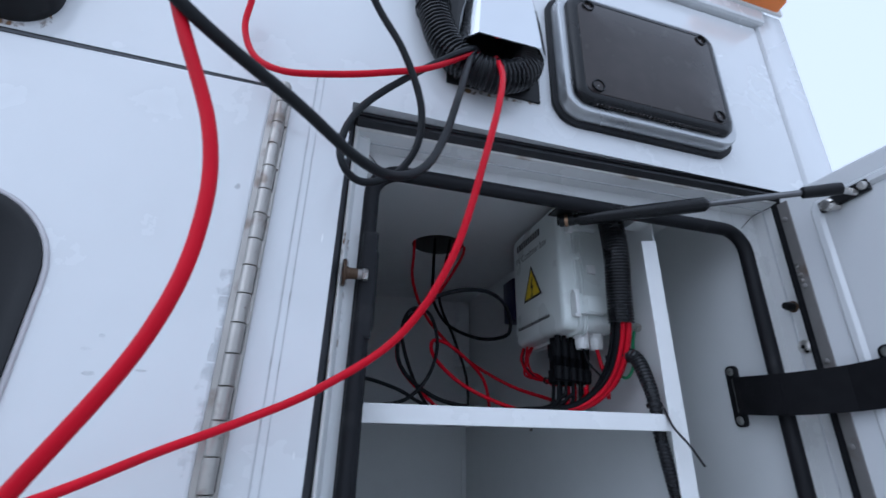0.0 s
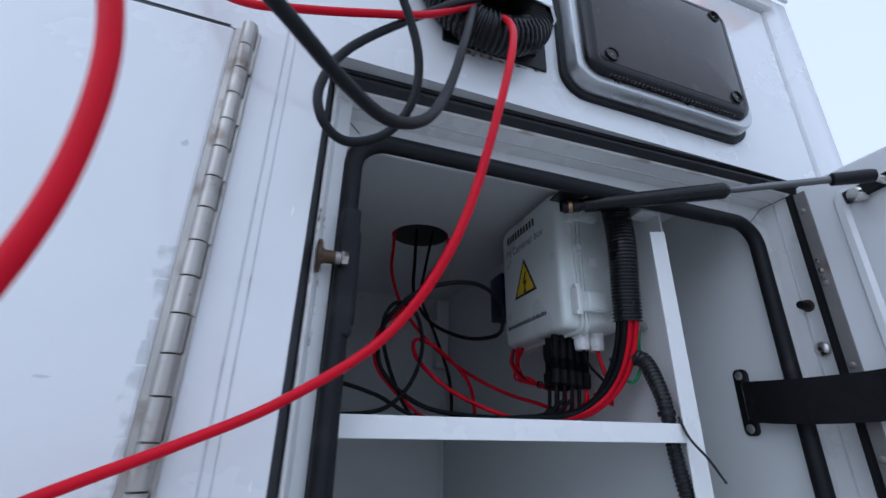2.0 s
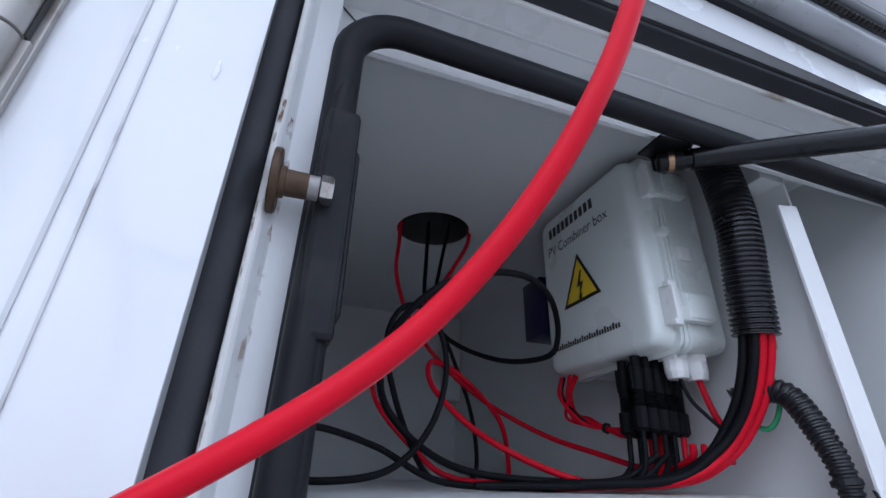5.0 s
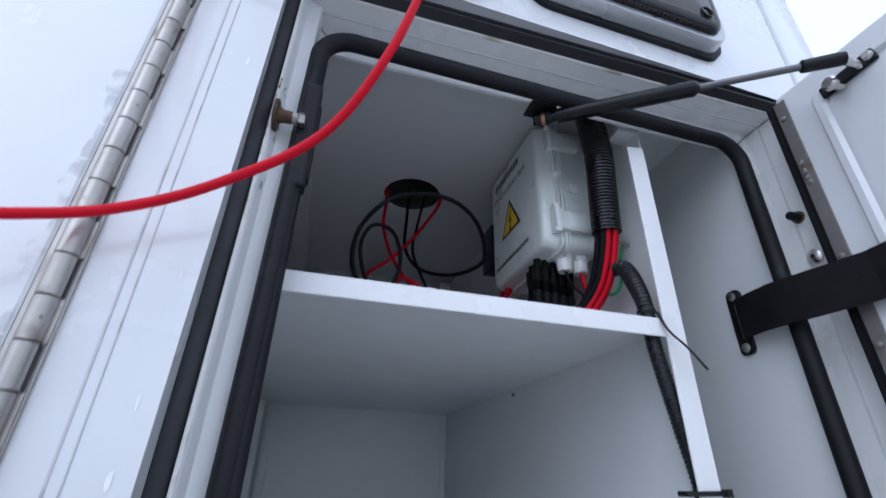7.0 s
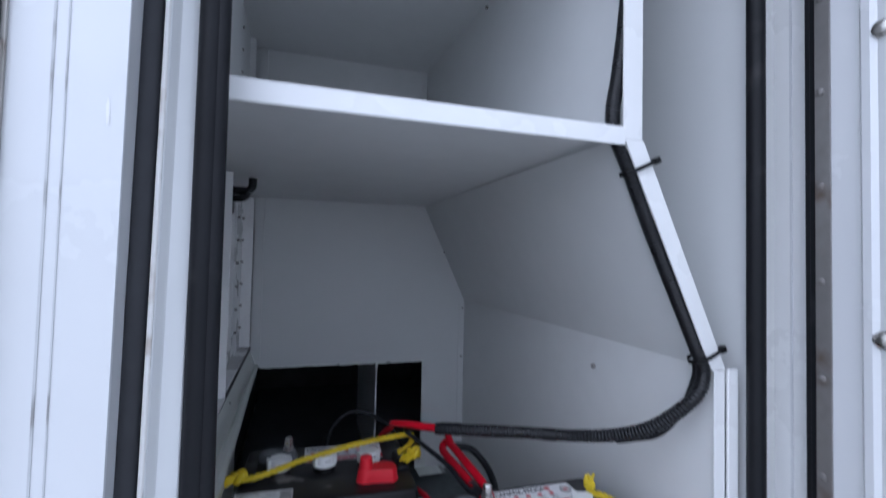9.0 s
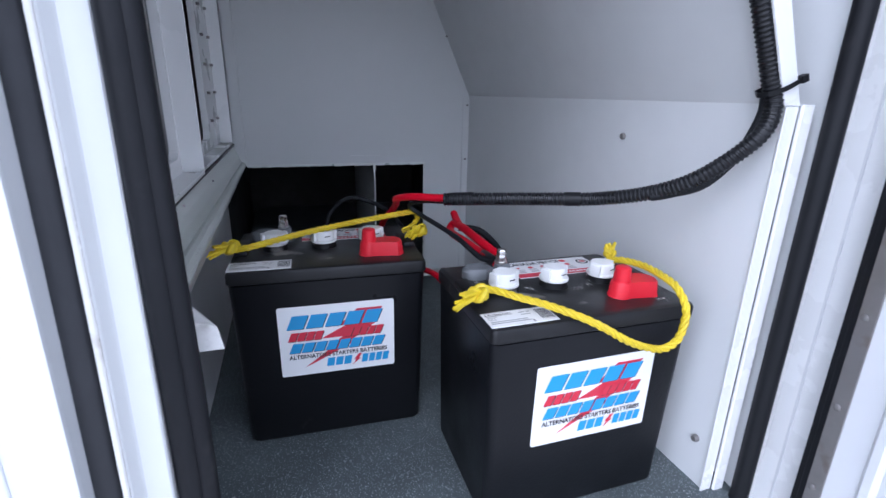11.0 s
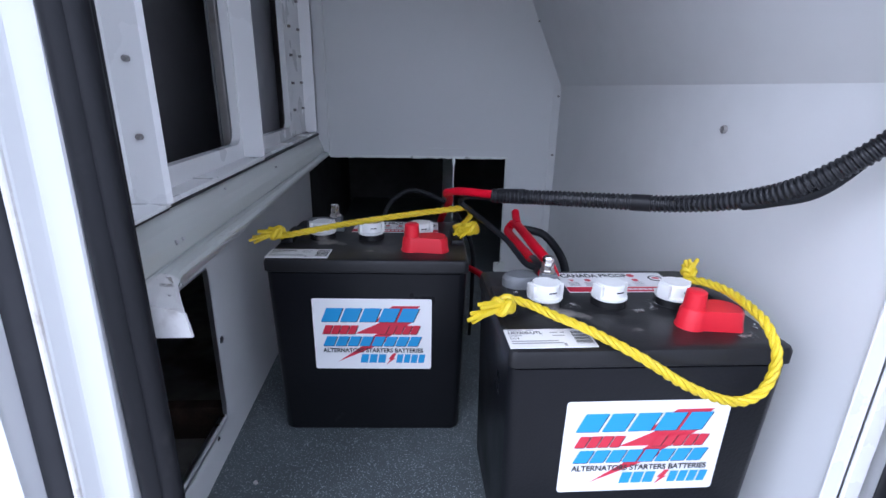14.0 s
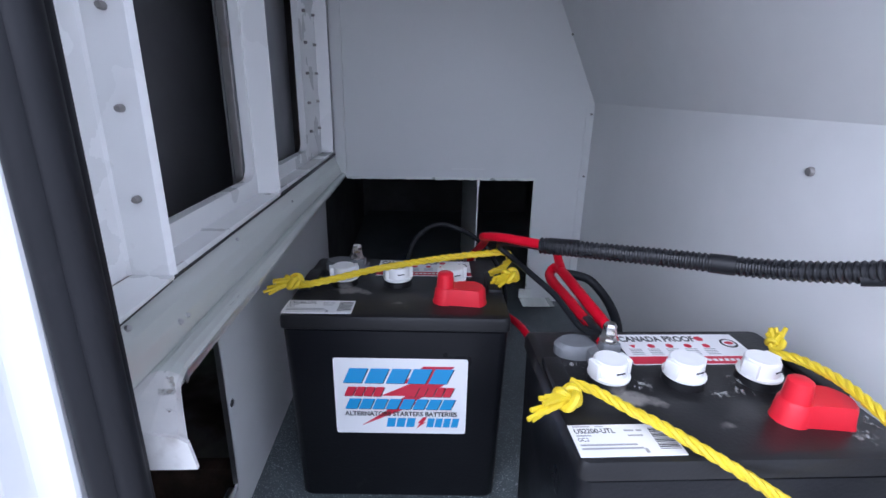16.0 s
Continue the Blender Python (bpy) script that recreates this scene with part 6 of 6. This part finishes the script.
# chips and smudges on the white pillar and closed door
# spots near z 1.85 paint the shading of small dents in grey
bm = bmesh.new()
for cx, cz, rx, rz in ((-0.112, 1.857, 0.005, 0.002), (-0.104, 1.868, 0.003, 0.0015), (-0.106, 1.838, 0.006, 0.002), (-0.070, 1.842, 0.005, 0.0015), (-0.165, 1.700, 0.012, 0.004), (-0.150, 1.745, 0.010, 0.004), (-0.12, 1.73, 0.008, 0.003), (-0.030, 2.020, 0.003, 0.004)):
    ring = []
    for i in range(16):
        a = 2 * math.pi * i / 16
        k = rnd.uniform(0.6, 1.1)
        ring.append(bm.verts.new((cx + rx * k * math.cos(a), SKIN - (0.0045 if cx < -0.022 else 0.0005), cz + rz * k * math.sin(a))))
    bm.faces.new(ring)
askew(tagged(link("grime_smudges", bm, GRIME), "faint grey smudges, scuffs and painted shading of small dents on white paint", "dirt", "", "stuff"))
bm = bmesh.new()
for cx, cz, rx, rz in ((0.0545, 1.660, 0.0018, 0.006), (0.0562, 1.70, 0.0012, 0.006), (0.0560, 1.62, 0.0010, 0.008), (0.0280, 1.495, 0.004, 0.005), (0.0565, 1.40, 0.0012, 0.010), (0.0560, 1.98, 0.0010, 0.006), (0.0572, 1.78, 0.0008, 0.004)):
    ring = []
    for i in range(9):
        a = 2 * math.pi * i / 9
        k = rnd.uniform(0.6, 1.1)
        ring.append(bm.verts.new((min(cx + rx * k * math.cos(a), X0 - 0.0060), SKIN - 0.0005, cz + rz * k * math.sin(a))))
    bm.faces.new(ring)
askew(tagged(link("paint_chips", bm, STICKER), "fresh pale chips along the edge of the pillar", "paint chip", "", "stuff"))

# work light on the header
wl_ = thing("work_light", "square work light with smoked lens and chrome bezel on the body", "lamp")
LX0, LX1, LZ0, LZ1 = 0.330, 0.634, 2.188, 2.424


def plate(loops, mat, name, label="", smooth=True, parent=wl_):
    bm = bmesh.new()
    ring_loft(bm, [[(x, y, z) for x, z in rounded(LX0 + e, LX1 - e, LZ0 + e, LZ1 - e, max(0.006, r - e * 0.6), 8)] for y, e, r in loops])
    return part(name, bm, mat, parent, label, smooth)


plate(((SKIN, 0, 0.036), (SKIN - 0.006, 0, 0.036), (SKIN - 0.007, 0.002, 0.036)), RUBBER, "gasket")
plate(((SKIN - 0.006, 0.007, 0.036), (SKIN - 0.0225, 0.0085, 0.036), (SKIN - 0.0250, 0.0105, 0.036), (SKIN - 0.0257, 0.0165, 0.036), (SKIN - 0.0245, 0.0200, 0.036)), DULL_CHROME, "bezel", "dull chrome bezel")
plate(((SKIN - 0.020, 0.0195, 0.036), (SKIN - 0.029, 0.0205, 0.036), (SKIN - 0.0325, 0.0235, 0.036), (SKIN - 0.0348, 0.0280, 0.036), (SKIN - 0.0352, 0.0330, 0.036), (SKIN - 0.0340, 0.0345, 0.036)), GLOSS, "rim", "black moulded rim of the lens")
lens = plate(((SKIN - 0.0335, 0.0338, 0.036), (SKIN - 0.0350, 0.0350, 0.036), (SKIN - 0.0366, 0.048, 0.036), (SKIN - 0.0380, 0.068, 0.036), (SKIN - 0.0388, 0.092, 0.036)), LENS, "lens", "smoked lens")
for x in (LX0 + 0.052, LX1 - 0.050):
    for z in (LZ0 + 0.046, LZ1 - 0.043):
        bm = bmesh.new()
        ring_loft(bm, [[(x + r * math.cos(a), y, z + r * math.sin(a)) for a in (2 * math.pi * i / 18 for i in range(18))] for y, r in ((SKIN - 0.034, 0.0100), (SKIN - 0.0386, 0.0094), (SKIN - 0.0383, 0.0080), (SKIN - 0.0345, 0.0072))])
        sc = part("screw_cup", bm, BLACK, lens, smooth=True)
        screw((x, SKIN - 0.0345, z), (0, -1, 0), 0.0034, sc, DULL)
bm = bmesh.new()
for i in range(34):
    box(bm, LX0 + 0.050 + 0.0060 * i, LX0 + 0.053 + 0.0060 * i, SKIN - 0.0310, SKIN - 0.0270, LZ0 + 0.0198, LZ0 + 0.0212)
ribs = part("drain_ribs", bm, LENS, wl_)
ribs["kind"] = "stuff"
askew(wl_)

# amber marker lamp on the roof rail
am = thing("marker_lamp", "amber marker lamp on the roof rail", "lamp")
bm = bmesh.new()
box(bm, 0.690, 0.835, SKIN - 0.016, SKIN - 0.010, 2.546, 2.596, bevel=0.002)
part("base", bm, WHITE_PLASTIC, am)
bm = bmesh.new()
ring_loft(bm, [[(x, y, z) for x, z in rounded(0.696 + e, 0.829 - e, 2.550 + e, 2.592 - e, 0.012, 6)] for y, e in ((SKIN - 0.014, 0), (SKIN - 0.034, 0.002), (SKIN - 0.042, 0.008))])
part("lens", bm, AMBER, am, "amber ribbed lens", smooth=True)
askew(am)

# second lamp foot above the closed door
foot = thing("lamp_foot", "black rubber lamp foot above the closed door", "lamp")
bm = bmesh.new()
ring_loft(bm, [[(x, y, z) for x, z in rounded(-0.520 + e, -0.228 - e, 2.164 + e, 2.400 - e, 0.036, 8)] for y, e in ((SKIN, 0), (SKIN - 0.008, 0.0), (SKIN - 0.026, 0.012), (SKIN - 0.045, 0.016), (SKIN - 0.052, 0.024))])
part("housing", bm, BLACK, foot, smooth=True)
rnd = random.Random(17)
bm = bmesh.new()
for cx, cz, rx, rz in ((-0.262, 2.1615, 0.022, 0.004), (-0.300, 2.160, 0.030, 0.005), (-0.236, 2.172, 0.006, 0.010)):
    bm.faces.new([bm.verts.new((cx + rx * rnd.uniform(0.6, 1.1) * math.cos(a), SKIN - 0.0004, cz + rz * rnd.uniform(0.6, 1.1) * math.sin(a))) for a in (2 * math.pi * i / 18 for i in range(18))])
part("rust_stain", bm, RUST_STAIN, foot, "brown dirt under the lamp foot")
askew(foot)

# chrome scoop over the cable entry, and the fat loom looping below it
scoop = thing("vent_scoop", "chrome vent scoop used as a cable entry", "vent")
bm = bmesh.new()
SX0, SX1, SZ0, SZ1 = 0.186, 0.306, 2.247, 2.420
rows = []
for k in range(9):
    t = k / 8
    z = SZ0 + (SZ1 - SZ0) * t
    bulge = 0.058 * math.sqrt(max(0.0, 1 - (t * 0.96) ** 2.2))
    side = 0.012 * t
    outer_pts = [(SX0 + side, SKIN, z), (SX0 + side + 0.004, SKIN - bulge * 0.75, z), (SX0 + side + 0.018, SKIN - bulge, z), (SX1 - side - 0.018, SKIN - bulge, z), (SX1 - side - 0.004, SKIN - bulge * 0.75, z), (SX1 - side, SKIN, z)]
    inner_pts = [(x + (0.002 if x < 0.25 else -0.002), min(SKIN, y + 0.002), z) for x, y, _ in outer_pts][::-1]
    rows.append(outer_pts + inner_pts)
ring_loft(bm, rows)
part("hood", bm, CHROME, scoop, "polished chrome hood", smooth=True)
bm = boxes((SX0 - 0.006, SX1 + 0.006, SKIN - 0.003, SKIN, 2.213, 2.430), bevel=0.001)
part("back_plate", bm, BLACK, scoop, "black back plate")
bm = boxes((SX0 + 0.010, SX1 - 0.010, SKIN - 0.006, SKIN - 0.002, 2.230, 2.400))
part("dark_mouth", bm, BLACK, scoop)
bm = bmesh.new()
for cx, cz, rx, rz in ((0.245, 2.2100, 0.050, 0.004), (0.215, 2.2080, 0.018, 0.005), (0.300, 2.2150, 0.016, 0.006)):
    bm.faces.new([bm.verts.new((cx + rx * rnd.uniform(0.6, 1.1) * math.cos(a), SKIN - 0.0004, cz + rz * rnd.uniform(0.6, 1.1) * math.sin(a))) for a in (2 * math.pi * i / 18 for i in range(18))])
part("rust_stain", bm, RUST_STAIN, scoop, "brown dirt round the back plate")
askew(scoop)
loom("cable_loom", "fat black corrugated loom looping under the chrome scoop",
     [(0.138, 0.522, 2.560), (0.142, 0.520, 2.460), (0.150, 0.518, 2.370), (0.160, 0.516, 2.305), (0.177, 0.513, 2.252), (0.205, 0.508, 2.221), (0.241, 0.506, 2.214), (0.273, 0.508, 2.229), (0.288, 0.513, 2.258), (0.281, 0.522, 2.290), (0.262, 0.526, 2.310)], 0.0215, 0.14, 0.0056)
zip_tie((0.158, 0.516, 2.315), (0.1, 0, -1), 0.0225)

SEAM_SCREWS = [((0.545, BACK - 0.0005, 1.342), (0, -1, 0), 0.0022), ((0.600, BACK - 0.003, 1.190), (0, -1, 0), 0.0022), ((0.598, BACK - 0.003, 1.060), (0, -1, 0), 0.0022)]
# bits in the bays
bm = bmesh.new()
box(bm, 0.452, 0.487, 1.352, BACK, 1.985, 2.172, bevel=0.003)
box(bm, 0.444, 0.454, 1.345, 1.357, 2.050, 2.110, bevel=0.002)
tagged(link("wall_bracket", bm, GREY), "small grey sheet metal cover on the back wall", "bracket")
bm = bmesh.new()
tube(bm, spline([(0.041, 1.062, 1.430), (0.060, 1.060, 1.430), (0.080, 1.058, 1.430), (0.088, 1.056, 1.437), (0.089, 1.055, 1.452)], 5), 0.0068, 10)
tube(bm, spline([(0.046, 1.060, 1.418), (0.066, 1.058, 1.416), (0.078, 1.057, 1.420), (0.082, 1.056, 1.430)], 5), 0.0060, 10)
box(bm, 0.041, 0.058, 1.042, 1.082, 1.390, 1.440, bevel=0.003)
tagged(link("coat_hook", bm, BLACK, None, "", True), "black plastic hook on the locker wall under the shelf", "hook")
bm = bmesh.new()
tube(bm, spline([(0.049, 1.062, 1.514), (0.064, 1.061, 1.515), (0.076, 1.060, 1.511), (0.081, 1.060, 1.502), (0.0805, 1.060, 1.489)], 6), 0.0050, 10)
box(bm, 0.048, 0.058, 1.050, 1.074, 1.488, 1.522, bevel=0.003)
tagged(link("coat_hook", bm, BLACK, None, "", True), "black plastic hook on the locker wall above the shelf", "hook")
bm = bmesh.new()
box(bm, 0.315, 0.455, 1.296, 1.320, 1.4652, 1.475, bevel=0.001)
tagged(link("wood_scrap", bm, WOOD), "splintered scrap of raw plywood lying on the shelf", "wood scrap")
rnd = random.Random(4)
bm = bmesh.new()
for i in range(26):
    x, y = rnd.uniform(0.12, 0.49), rnd.uniform(0.70, 1.34)
    s = rnd.uniform(0.0012, 0.004)
    box(bm, x, x + s * 1.8, y, y + s, 1.4652, 1.4652 + s * 0.6, m=None)
tagged(link("crumbs", bm, WOOD), "crumbs and chips of debris scattered on the shelf", "debris", "", "stuff")
for at, axis, r in (*SEAM_SCREWS, ((0.6345, 0.838, 1.149), (-1, 0, 0), 0.0048), ((0.643, 0.640, 0.790), (-1, 0, 0), 0.0045), ((0.5115, 1.020, 1.817), (-1, 0, -0.2), 0.003)):
    bm = bmesh.new()
    disc(bm, at, axis, r, 0.006, 12)
    tagged(link("panel_screw", bm, DULL, None, "", True), "small steel screw in a grey panel", "screw", "panel screws")
bm = bmesh.new()
disc(bm, (0.0866, 0.7656, on_floor(0.7656) - 0.0005), (0, 0, 1), 0.0032, 0.002, 10)
tagged(link("floor_screw", bm, STEEL), "shiny screw head in the floor mat", "screw")

# rain drops hanging along the header's lower edge and on the lamp bezel
WATER = bpy.data.materials.new("clear_water")
WATER.use_nodes = True
wb = WATER.node_tree.nodes["Principled BSDF"]
wb.inputs["Transmission Weight"].default_value, wb.inputs["Roughness"].default_value, wb.inputs["IOR"].default_value = 1.0, 0.03, 1.33
rnd = random.Random(31)
bm = bmesh.new()
for i in range(34):
    x = rnd.uniform(0.16, 0.70)
    r = rnd.uniform(0.0008, 0.0021)
    low = i < 24
    y, z = (SKIN + rnd.uniform(0.0015, 0.0040), TOP + rnd.uniform(0.0004, 0.0016)) if low else (SKIN - rnd.uniform(0.010, 0.022), LZ0 + 0.0078)
    if not low:
        x = rnd.uniform(LX0 + 0.04, LX1 - 0.03)
    bmesh.ops.create_uvsphere(bm, u_segments=10, v_segments=7, radius=r, matrix=Matrix.Translation((x, y, z)) @ Matrix.Diagonal((1.2, 0.7, 0.8, 1)))
askew(tagged(link("water_drops", bm, WATER, None, "", True), "clear rain drops hanging on the white header and bezel", "water drop", "", "stuff"))
